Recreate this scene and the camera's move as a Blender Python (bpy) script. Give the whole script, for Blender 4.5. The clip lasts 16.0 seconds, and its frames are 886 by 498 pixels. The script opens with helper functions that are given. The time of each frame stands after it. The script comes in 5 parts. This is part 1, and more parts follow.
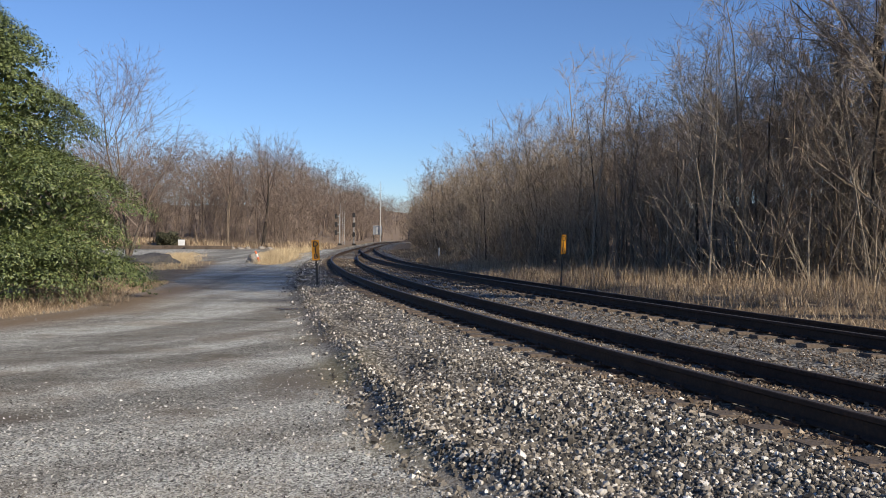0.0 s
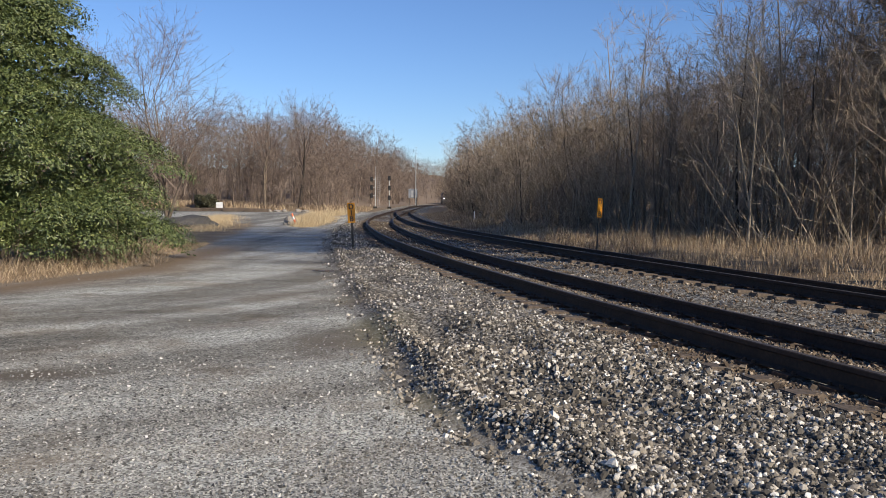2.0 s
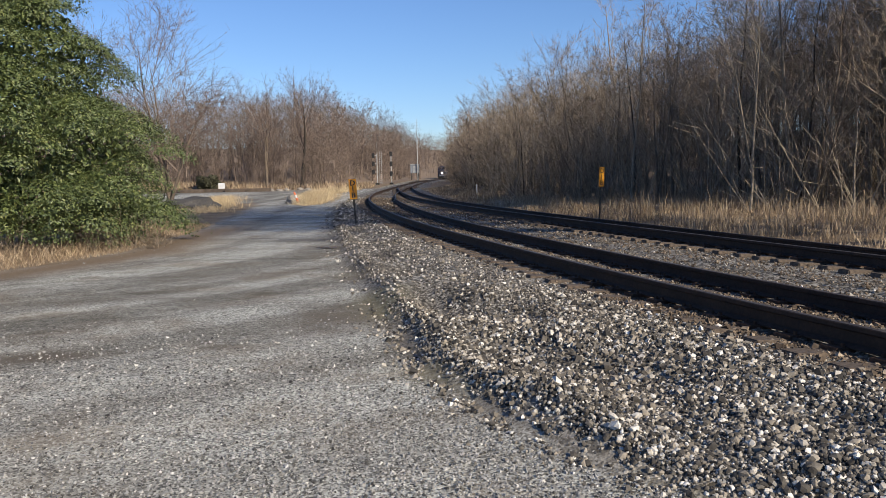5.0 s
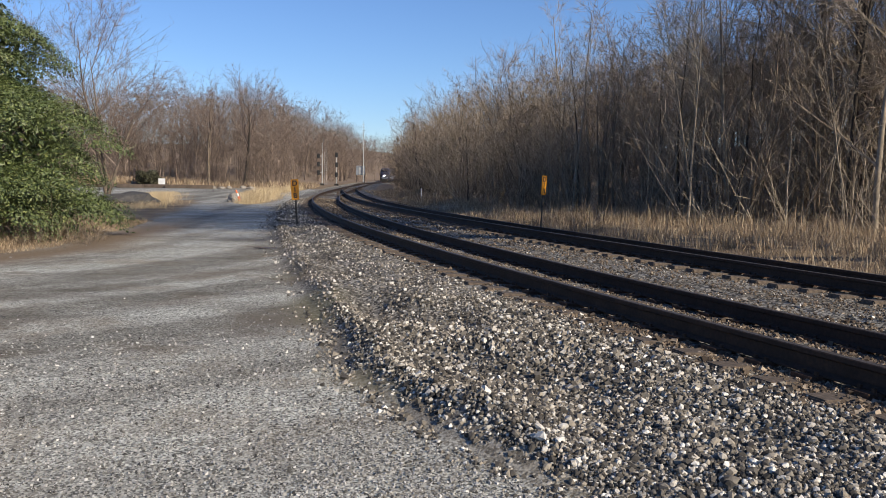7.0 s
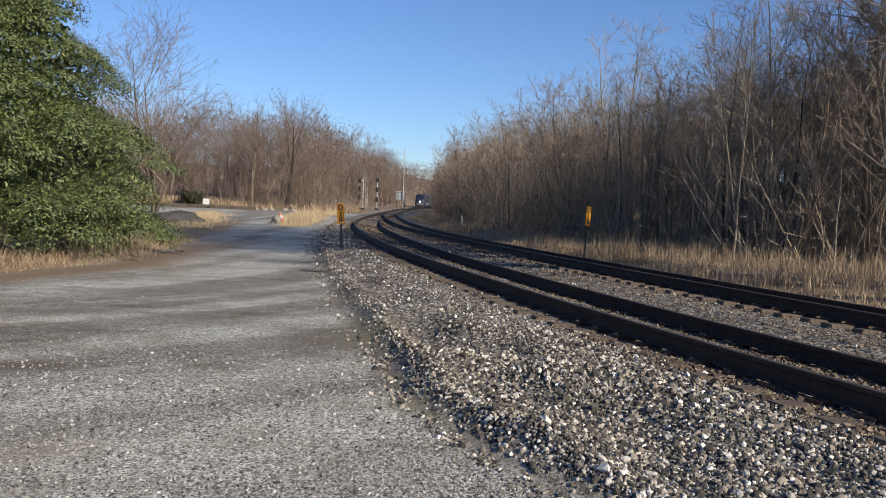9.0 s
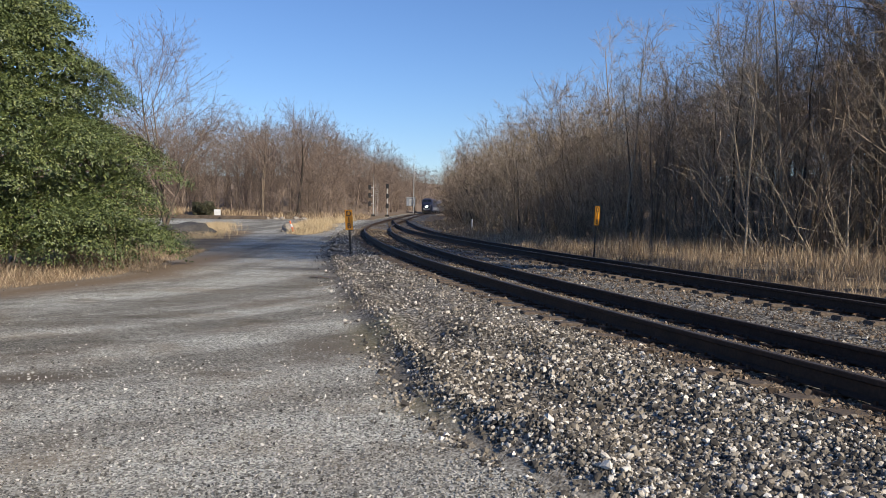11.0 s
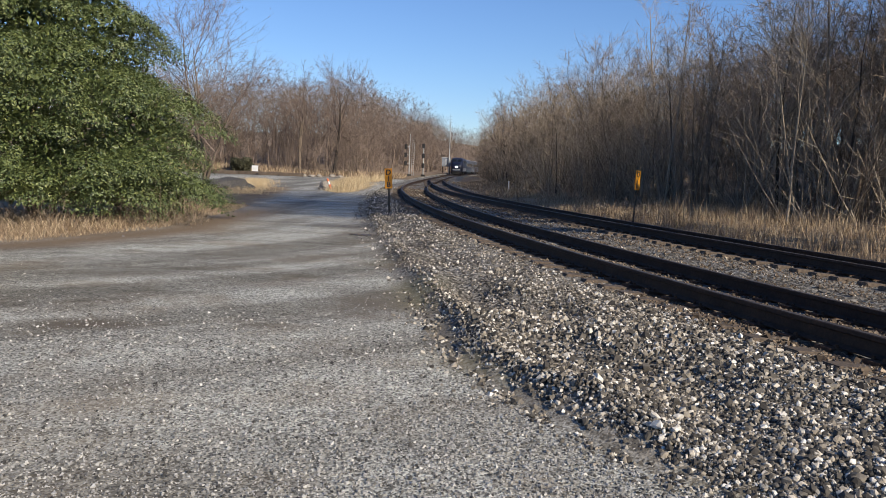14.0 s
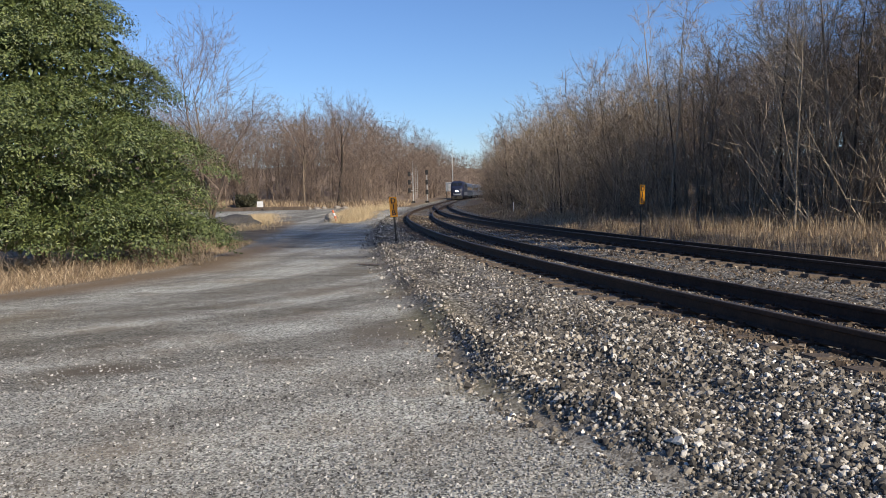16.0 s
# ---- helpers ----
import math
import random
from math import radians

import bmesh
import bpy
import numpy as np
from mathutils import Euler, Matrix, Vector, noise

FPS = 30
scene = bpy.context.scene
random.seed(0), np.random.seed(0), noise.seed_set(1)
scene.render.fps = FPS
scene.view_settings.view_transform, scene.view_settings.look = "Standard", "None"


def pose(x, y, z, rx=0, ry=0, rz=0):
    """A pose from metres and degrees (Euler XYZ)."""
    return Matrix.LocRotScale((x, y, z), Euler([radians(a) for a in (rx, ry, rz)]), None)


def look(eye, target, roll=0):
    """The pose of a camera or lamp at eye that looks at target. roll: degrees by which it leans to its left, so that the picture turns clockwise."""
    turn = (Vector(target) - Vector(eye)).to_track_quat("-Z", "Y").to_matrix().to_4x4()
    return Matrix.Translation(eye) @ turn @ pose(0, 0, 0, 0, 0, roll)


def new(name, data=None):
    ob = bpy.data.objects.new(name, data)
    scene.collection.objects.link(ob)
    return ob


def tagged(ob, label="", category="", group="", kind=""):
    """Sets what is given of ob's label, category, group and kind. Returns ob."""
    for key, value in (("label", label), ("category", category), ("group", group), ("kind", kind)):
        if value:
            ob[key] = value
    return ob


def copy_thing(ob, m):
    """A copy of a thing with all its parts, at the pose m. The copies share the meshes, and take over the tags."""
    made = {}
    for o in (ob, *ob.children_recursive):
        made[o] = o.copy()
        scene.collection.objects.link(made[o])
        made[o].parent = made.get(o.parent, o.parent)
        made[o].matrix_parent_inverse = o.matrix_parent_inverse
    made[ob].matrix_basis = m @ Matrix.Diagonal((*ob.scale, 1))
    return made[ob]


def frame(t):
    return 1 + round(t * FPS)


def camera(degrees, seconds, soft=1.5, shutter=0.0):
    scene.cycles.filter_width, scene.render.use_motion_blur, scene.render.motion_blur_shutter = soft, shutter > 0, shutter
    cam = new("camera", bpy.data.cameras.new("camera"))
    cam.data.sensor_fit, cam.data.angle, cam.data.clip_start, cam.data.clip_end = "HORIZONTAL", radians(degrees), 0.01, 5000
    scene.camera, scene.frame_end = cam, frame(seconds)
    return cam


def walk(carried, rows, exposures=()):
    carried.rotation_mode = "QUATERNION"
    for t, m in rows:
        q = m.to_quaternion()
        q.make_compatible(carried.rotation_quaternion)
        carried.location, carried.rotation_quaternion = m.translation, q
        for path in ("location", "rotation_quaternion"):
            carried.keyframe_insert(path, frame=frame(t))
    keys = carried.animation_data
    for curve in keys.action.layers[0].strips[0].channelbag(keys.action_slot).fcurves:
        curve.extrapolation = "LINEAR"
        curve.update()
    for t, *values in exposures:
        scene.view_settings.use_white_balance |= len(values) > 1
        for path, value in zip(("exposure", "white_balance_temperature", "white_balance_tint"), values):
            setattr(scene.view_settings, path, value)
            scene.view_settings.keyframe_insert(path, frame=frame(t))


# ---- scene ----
cam = camera(55.4, 16.0, soft=0.6)
PATH = [
    (0, (0.019, 0.008, 1.653), (0.18, 2.002, 1.624), 0.3),
    (0.5, (-0.042, -0.014, 1.65), (0.068, 1.981, 1.568), -1.0),
    (1, (-0.117, -0.071, 1.64), (0.013, 1.919, 1.482), -0.0),
    (1.5, (-0.063, -0.038, 1.636), (0.057, 1.954, 1.496), 1.2),
    (2, (0.026, 0.011, 1.639), (0.104, 2.006, 1.523), 0.5),
    (2.5, (-0.007, -0.021, 1.643), (0.051, 1.967, 1.432), -1.3),
    (3, (-0.059, -0.099, 1.619), (0.083, 1.877, 1.351), -1.5),
    (3.5, (-0.04, -0.081, 1.621), (0.127, 1.893, 1.346), -3.7),
    (4, (0.045, -0.023, 1.62), (0.169, 1.964, 1.434), -2.8),
    (4.2, (0.067, 0.002, 1.611), (0.155, 1.991, 1.417), -2.6),
    (6.3, (0.034, -0.054, 1.616), (0.162, 1.937, 1.479), 1.1),
    (6.5, (0.077, -0.014, 1.624), (0.233, 1.975, 1.487), 1.1),
    (7, (0.132, 0.014, 1.629), (0.332, 1.996, 1.461), 0.7),
    (7.5, (0.043, -0.036, 1.631), (0.218, 1.951, 1.493), -0.1),
    (8, (-0.079, -0.072, 1.632), (0.075, 1.919, 1.508), 0.8),
    (8.5, (-0.071, -0.054, 1.64), (0.041, 1.94, 1.535), 2.3),
    (10.8, (0.001, -0.029, 1.601), (0.115, 1.964, 1.484), 1.7),
    (11, (0.037, -0.024, 1.606), (0.12, 1.972, 1.51), 0.7),
    (11.5, (0.0, -0.023, 1.589), (-0.09, 1.972, 1.484), -0.4),
    (12, (-0.138, -0.091, 1.586), (-0.267, 1.901, 1.459), -0.5),
    (12.5, (-0.145, -0.097, 1.594), (-0.117, 1.899, 1.482), -0.2),
    (13, (-0.048, -0.061, 1.591), (-0.008, 1.937, 1.512), 0.4),
    (13.5, (0.005, -0.042, 1.587), (-0.01, 1.955, 1.488), 1.1),
    (14, (-0.106, -0.082, 1.588), (-0.1, 1.909, 1.398), 2.0),
    (14.5, (-0.164, -0.118, 1.593), (-0.078, 1.872, 1.412), 1.4),
    (15, (-0.061, -0.071, 1.605), (0.011, 1.926, 1.502), -1.0),
    (15.5, (0.013, -0.027, 1.595), (-0.028, 1.968, 1.461), -2.1),
    (16, (-0.112, -0.076, 1.598), (-0.125, 1.919, 1.467), -1.3),
]
walk(cam, [(t, look(eye, target, roll)) for t, eye, target, roll in PATH], exposures=[(0, 0.34), (11.5, 0.34), (12, 0.14), (12.5, 0.22), (13, 0.34), (16, 0.32)])

# ---- light ----
SUN_DIR = Vector((0.65, -0.76, 0.5)).normalized()
world = bpy.data.worlds.new("world")
scene.world = world
world.use_nodes = True
wn = world.node_tree
sky = wn.nodes.new("ShaderNodeTexSky")
sky.sky_type, sky.sun_disc = "NISHITA", False
sky.sun_elevation = math.asin(SUN_DIR.z)
sky.sun_rotation = math.atan2(SUN_DIR.x, SUN_DIR.y)
sky.air_density, sky.dust_density, sky.ozone_density = 1.0, 0.0, 3.5
wn.nodes["Background"].inputs[1].default_value = 0.08
tint = wn.nodes.new("ShaderNodeMix")
tint.data_type, tint.blend_type = "RGBA", "MULTIPLY"
tint.inputs[0].default_value = 1.0
tint.inputs[7].default_value = (0.81, 0.95, 1.24, 1)
wn.links.new(sky.outputs[0], tint.inputs[6])
wn.links.new(tint.outputs[2], wn.nodes["Background"].inputs[0])
sun = new("sun", bpy.data.lights.new("sun", "SUN"))
sun.data.energy, sun.data.angle, sun.data.color = 5.0, radians(0.5), (1.0, 0.885, 0.71)
sun.matrix_world = look(SUN_DIR * 100, (0, 0, 0))


# ---- materials ----
def mat(name, rough=0.9, metal=0.0, color=(0.5, 0.5, 0.5)):
    m = bpy.data.materials.new(name)
    m.use_nodes = True
    b = m.node_tree.nodes["Principled BSDF"]
    b.inputs["Roughness"].default_value = rough
    b.inputs["Metallic"].default_value = metal
    b.inputs["Base Color"].default_value = (*color, 1)
    return m


def nd(m, kind, **values):
    n = m.node_tree.nodes.new("ShaderNode" + kind)
    for key, v in values.items():
        n.inputs[key].default_value = v
    return n


def ln(m, a, b):
    m.node_tree.links.new(a, b)


def noise_tex(m, scale, detail=4.0, rough=0.6, space="Object"):
    tc = nd(m, "TexCoord")
    n = nd(m, "TexNoise", Scale=scale, Detail=detail, Roughness=rough)
    ln(m, tc.outputs[space], n.inputs["Vector"])
    return n.outputs[0]


def ramp(m, fac, stops):
    r = nd(m, "ValToRGB")
    el = r.color_ramp.elements
    while len(el) < len(stops):
        el.new(0.5)
    for e, (p, c) in zip(el, stops):
        e.position, e.color = p, (*c, 1)
    ln(m, fac, r.inputs[0])
    return r.outputs[0]


def mix(m, fac, a, b, blend="MIX"):
    n = m.node_tree.nodes.new("ShaderNodeMix")
    n.data_type, n.blend_type = "RGBA", blend
    for v, s in ((fac, n.inputs[0]), (a, n.inputs[6]), (b, n.inputs[7])):
        if isinstance(v, (int, float)):
            s.default_value = v
        elif isinstance(v, tuple):
            s.default_value = (*v, 1)
        else:
            ln(m, v, s)
    return n.outputs[2]


def base(m, color):
    ln(m, color, m.node_tree.nodes["Principled BSDF"].inputs["Base Color"])
    return m


def bump(m, height, strength=0.5, distance=0.02):
    b = nd(m, "Bump", Strength=strength, Distance=distance)
    ln(m, height, b.inputs["Height"])
    ln(m, b.outputs[0], m.node_tree.nodes["Principled BSDF"].inputs["Normal"])
    return m


def grained(name, lo, hi, scale, rough=0.85, metal=0.0, rel=0.3, dist=0.01, big=None):
    """A surface with grain between two colours, a coarser stain scale and a fine relief."""
    m = mat(name, rough, metal)
    fine = noise_tex(m, scale)
    col = ramp(m, fine, [(0.3, lo), (0.7, hi)])
    stain = ramp(m, noise_tex(m, big or scale / 9, 3), [(0.35, (0.65, 0.65, 0.65)), (0.65, (1, 1, 1))])
    base(m, mix(m, 1.0, col, stain, "MULTIPLY"))
    return bump(m, fine, rel, dist)


def island(name, stops, scale, rough=0.85, rel=0.3, dist=0.004):
    """Pieces in one mesh, each of its own shade."""
    m = mat(name, rough)
    g = nd(m, "NewGeometry")
    col = ramp(m, g.outputs["Random Per Island"], stops)
    fine = noise_tex(m, scale)
    sh = ramp(m, fine, [(0.25, (0.62, 0.6, 0.58)), (0.75, (1.1, 1.1, 1.1))])
    base(m, mix(m, 1.0, col, sh, "MULTIPLY"))
    return bump(m, fine, rel, dist)


STONE_STOPS = [(0.0, (0.03, 0.027, 0.024)), (0.28, (0.08, 0.072, 0.063)), (0.5, (0.165, 0.148, 0.125)), (0.72, (0.33, 0.29, 0.235)), (0.88, (0.54, 0.505, 0.45)), (1.0, (0.85, 0.82, 0.76))]
M_STONE = island("ballast_stone", STONE_STOPS, 40)
M_STONE_FOUL = island("rust_fouled_stone", [(0.0, (0.05, 0.034, 0.022)), (0.4, (0.1, 0.073, 0.05)), (0.8, (0.21, 0.157, 0.11)), (1.0, (0.42, 0.35, 0.27))], 40)
M_STONE_ONE = mat("single_stone", 0.85)
_oi = nd(M_STONE_ONE, "ObjectInfo")
base(M_STONE_ONE, mix(M_STONE_ONE, 1.0, ramp(M_STONE_ONE, _oi.outputs["Random"], STONE_STOPS), ramp(M_STONE_ONE, noise_tex(M_STONE_ONE, 40), [(0.25, (0.62, 0.6, 0.58)), (0.75, (1.1, 1.1, 1.1))]), "MULTIPLY"))
M_PEBBLE = island("road_pebble", [(0.0, (0.03, 0.029, 0.028)), (0.25, (0.14, 0.138, 0.133)), (0.6, (0.3, 0.296, 0.286)), (0.92, (0.46, 0.455, 0.44)), (1.0, (0.62, 0.61, 0.59))], 60)
M_RAIL = grained("rail_steel_side", (0.03, 0.018, 0.012), (0.075, 0.042, 0.028), 30, 0.8, 0.2, 0.3, 0.003)
M_RAILTOP = grained("worn_rail_head", (0.05, 0.04, 0.035), (0.12, 0.105, 0.095), 40, 0.6, 0.3)
M_TIE = grained("weathered_tie", (0.06, 0.045, 0.035), (0.17, 0.13, 0.1), 25, 0.9, 0, 0.6, 0.01)
M_PLATE = grained("rusted_plate", (0.06, 0.03, 0.018), (0.13, 0.07, 0.04), 40, 0.8, 0.3)
M_BARK = grained("grey_brown_bark", (0.085, 0.064, 0.048), (0.26, 0.205, 0.155), 14, 0.95, 0, 0.8, 0.02, 1.2)
M_BARKDARK = grained("dark_bark", (0.02, 0.016, 0.013), (0.07, 0.055, 0.045), 14, 0.95, 0, 0.8, 0.02, 1.2)
M_BARKPALE = grained("pale_bark", (0.2, 0.165, 0.125), (0.42, 0.355, 0.28), 12, 0.95, 0, 0.7, 0.02, 1.2)
M_TWIG = island("twig_bark", [(0.0, (0.1, 0.076, 0.056)), (0.5, (0.24, 0.188, 0.142)), (1.0, (0.46, 0.375, 0.29))], 5, 0.95, 0.1)
M_TWIGPALE = island("pale_twig_bark", [(0.0, (0.24, 0.195, 0.145)), (1.0, (0.52, 0.44, 0.345))], 5, 0.95, 0.1)
M_FARTWIG = island("far_twig_bark", [(0.0, (0.095, 0.071, 0.058)), (0.5, (0.185, 0.14, 0.115)), (1.0, (0.3, 0.235, 0.195))], 2, 0.95, 0.1)
M_SCRUB = island("scrub_bark", [(0.0, (0.1, 0.078, 0.058)), (0.6, (0.2, 0.157, 0.118)), (1.0, (0.36, 0.29, 0.22))], 5, 0.95, 0.1)
M_GRASS = island("dry_grass", [(0.0, (0.14, 0.095, 0.062)), (0.4, (0.29, 0.212, 0.14)), (0.8, (0.43, 0.33, 0.22)), (1.0, (0.6, 0.49, 0.34))], 6, 0.8, 0.1)
M_STRAW = island("bright_straw", [(0.0, (0.36, 0.27, 0.16)), (0.5, (0.52, 0.41, 0.25)), (1.0, (0.66, 0.55, 0.37))], 6, 0.8, 0.1)
M_LEAF = island("glossy_leaf", [(0.0, (0.04, 0.062, 0.024)), (0.5, (0.096, 0.13, 0.041)), (0.9, (0.16, 0.2, 0.064)), (1.0, (0.24, 0.265, 0.1))], 8, 0.5, 0.1)
M_LEAFDARK = island("dull_dark_leaf", [(0.0, (0.03, 0.032, 0.018)), (1.0, (0.075, 0.075, 0.04))], 8, 0.7, 0.1)
M_YELLOW = grained("yellow_sign_face", (0.74, 0.29, 0.01), (0.84, 0.36, 0.018), 12, 0.5, 0, 0.05, 0.002)
M_BLACK = mat("black_paint", 0.6, 0, (0.02, 0.02, 0.022))
M_POST = grained("dark_steel_post", (0.03, 0.03, 0.032), (0.08, 0.075, 0.07), 30, 0.7, 0.4)
M_WHITE = grained("white_paint", (0.72, 0.73, 0.74), (0.8, 0.8, 0.8), 3, 0.4, 0, 0.03, 0.002)
M_SILVER = grained("aluminium_paint", (0.4, 0.41, 0.42), (0.55, 0.56, 0.57), 8, 0.5, 0.4)
M_GREYBOX = grained("grey_cabinet_paint", (0.22, 0.25, 0.3), (0.3, 0.33, 0.38), 6, 0.5, 0.2)
M_RED = mat("red_lens", 0.25, 0, (0.5, 0.02, 0.02))
M_ORANGE = grained("orange_plastic", (0.75, 0.16, 0.05), (0.85, 0.24, 0.1), 5, 0.6)
M_RUBBER = grained("tyre_rubber", (0.015, 0.015, 0.015), (0.03, 0.03, 0.03), 30, 0.85)
M_GLASS = mat("dark_window", 0.08, 0, (0.015, 0.018, 0.022))
M_NAVY = grained("navy_loco_paint", (0.008, 0.013, 0.036), (0.013, 0.021, 0.058), 2, 0.55, 0.0, 0.05)
M_LOCOGREY = grained("silver_loco_paint", (0.25, 0.27, 0.3), (0.36, 0.38, 0.41), 2, 0.4, 0.4, 0.05)
M_COACH = grained("ribbed_stainless", (0.055, 0.062, 0.08), (0.1, 0.108, 0.13), 2, 0.5, 0.3, 0.05)
# paler than the sides: the sun's highlight along the roof, put into the colour
M_ROOF_LIT = grained("sunlit_coach_roof", (0.26, 0.28, 0.3), (0.38, 0.4, 0.42), 2, 0.5, 0.3, 0.05)
M_DARKSTEEL = grained("dirty_underframe", (0.02, 0.02, 0.02), (0.05, 0.045, 0.04), 10, 0.8, 0.2)
M_ROCK = grained("pale_rock", (0.2, 0.18, 0.155), (0.38, 0.34, 0.3), 5, 0.9, 0, 0.6, 0.03)
M_WATER = mat("puddle_water", 0.1, 0, (0.03, 0.03, 0.032))
M_LAMP = mat("lit_headlight")
_e = M_LAMP.node_tree.nodes["Principled BSDF"]
_e.inputs["Emission Color"].default_value = (1.0, 0.96, 0.88, 1)
_e.inputs["Emission Strength"].default_value = 30.0
M_GREENLIT = mat("lit_green_signal")
_e = M_GREENLIT.node_tree.nodes["Principled BSDF"]
_e.inputs["Emission Color"].default_value = (0.85, 1.0, 0.9, 1)
_e.inputs["Emission Strength"].default_value = 3.0


# ---- geometry helpers ----
def np_mesh(name, verts, faces, mats=(), smooth=False, midx=None):
    """A mesh from arrays of vertices and of equal-sided faces."""
    verts, faces = np.asarray(verts, np.float32), np.asarray(faces, np.int32)
    me = bpy.data.meshes.new(name)
    n, k = faces.shape
    me.vertices.add(len(verts))
    me.vertices.foreach_set("co", verts.ravel())
    me.loops.add(n * k)
    me.loops.foreach_set("vertex_index", faces.ravel())
    me.polygons.add(n)
    me.polygons.foreach_set("loop_start", np.arange(0, n * k, k, dtype=np.int32))
    me.polygons.foreach_set("use_smooth", np.full(n, bool(smooth)))
    for m in mats:
        me.materials.append(m)
    if midx is not None:
        me.polygons.foreach_set("material_index", np.asarray(midx, np.int32))
    me.update(calc_edges=True)
    return me


def part(name, bm, material, parent, label="", smooth=False):
    """Links a bmesh (or a mesh) as one object under a thing or part."""
    if isinstance(bm, bpy.types.Mesh):
        me = bm
    else:
        me = bpy.data.meshes.new(name)
        bm.normal_update()
        bm.to_mesh(me)
        bm.free()
        if smooth:
            me.polygons.foreach_set("use_smooth", np.ones(len(me.polygons), bool))
    if material and not me.materials:
        me.materials.append(material)
    ob = new(name, me)
    ob.parent = parent
    return tagged(ob, label)


def empty(name, m, label, category, group="", kind=""):
    ob = new(name)
    ob.empty_display_size = 0.2
    ob.matrix_world = m
    return tagged(ob, label, category, group, kind)


def box(x0, x1, y0, y1, z0, z1, bev=0.0, bm=None):
    own = bmesh.new()
    bmesh.ops.create_cube(own, size=1, matrix=Matrix.Translation(((x0 + x1) / 2, (y0 + y1) / 2, (z0 + z1) / 2)) @ Matrix.Diagonal((x1 - x0, y1 - y0, z1 - z0, 1)))
    if bev:
        bmesh.ops.bevel(own, geom=own.edges[:], offset=bev, segments=2, affect="EDGES")
    return join(bm, own)


def join(bm, own):
    if bm is None:
        return own
    tmp = bpy.data.meshes.new("tmp")
    own.to_mesh(tmp)
    own.free()
    bm.from_mesh(tmp)
    bpy.data.meshes.remove(tmp)
    return bm


def cyl(p0, p1, r0, r1=None, sides=12, bm=None):
    p0, p1 = Vector(p0), Vector(p1)
    own = bmesh.new()
    m = Matrix.Translation((p0 + p1) / 2) @ (p1 - p0).to_track_quat("Z", "Y").to_matrix().to_4x4()
    bmesh.ops.create_cone(own, cap_ends=True, segments=sides, radius1=r0, radius2=r0 if r1 is None else r1, depth=(p1 - p0).length, matrix=m)
    return join(bm, own)


def rot_arrays(rng, n):
    """n random turns, as 3 x 3 arrays."""
    q = rng.normal(size=(n, 4))
    q /= np.linalg.norm(q, axis=1)[:, None]
    w, x, y, z = q.T
    return np.stack([np.stack([1 - 2 * (y * y + z * z), 2 * (x * y - z * w), 2 * (x * z + y * w)], -1),
                     np.stack([2 * (x * y + z * w), 1 - 2 * (x * x + z * z), 2 * (y * z - x * w)], -1),
                     np.stack([2 * (x * z - y * w), 2 * (y * z + x * w), 1 - 2 * (x * x + y * y)], -1)], 1)


CUBE_V = np.array([[x, y, z] for x in (-1, 1) for y in (-1, 1) for z in (-1, 1)], float)
CUBE_F = np.array([[0, 1, 3, 2], [4, 6, 7, 5], [0, 4, 5, 1], [2, 3, 7, 6], [0, 2, 6, 4], [1, 5, 7, 3]])


def _ico():
    g = (1 + 5**0.5) / 2
    v = np.array([[-1, g, 0], [1, g, 0], [-1, -g, 0], [1, -g, 0], [0, -1, g], [0, 1, g], [0, -1, -g], [0, 1, -g], [g, 0, -1], [g, 0, 1], [-g, 0, -1], [-g, 0, 1]]) / 1.9
    f = np.array([[0, 11, 5], [0, 5, 1], [0, 1, 7], [0, 7, 10], [0, 10, 11], [1, 5, 9], [5, 11, 4], [11, 10, 2], [10, 7, 6], [7, 1, 8], [3, 9, 4], [3, 4, 2], [3, 2, 6], [3, 6, 8], [3, 8, 9], [4, 9, 5], [2, 4, 11], [6, 2, 10], [8, 6, 7], [9, 8, 1]])
    return v, f


ICO_V, ICO_F = _ico()


OCT_V = np.array([[1, 0, 0], [-1, 0, 0], [0, 1, 0], [0, -1, 0], [0, 0, 1], [0, 0, -1]], float)
OCT_F = np.array([[0, 2, 4], [2, 1, 4], [1, 3, 4], [3, 0, 4], [2, 0, 5], [1, 2, 5], [3, 1, 5], [0, 3, 5]])


def merge(*pairs):
    """Joins arrays of vertices and triangles."""
    vs, fs, base_i = [], [], 0
    for v, f in pairs:
        f = np.asarray(f)
        if f.shape[1] == 4:
            f = np.concatenate([f[:, [0, 1, 2]], f[:, [0, 2, 3]]])
        vs.append(v)
        fs.append(f + base_i)
        base_i += len(v)
    return np.concatenate(vs), np.concatenate(fs)


def chips(rng, centres, sizes):
    """Small angular chips."""
    n = len(centres)
    v = OCT_V[None] * rng.uniform(0.6, 1.35, (n, 6, 1)) + rng.uniform(-0.3, 0.3, (n, 6, 3))
    v = np.einsum("nij,nkj->nki", rot_arrays(rng, n), v) * (sizes[:, None, None] * 0.46) + centres[:, None]
    return v.reshape(-1, 3), (OCT_F[None] + (np.arange(n) * 6)[:, None, None]).reshape(-1, 3)


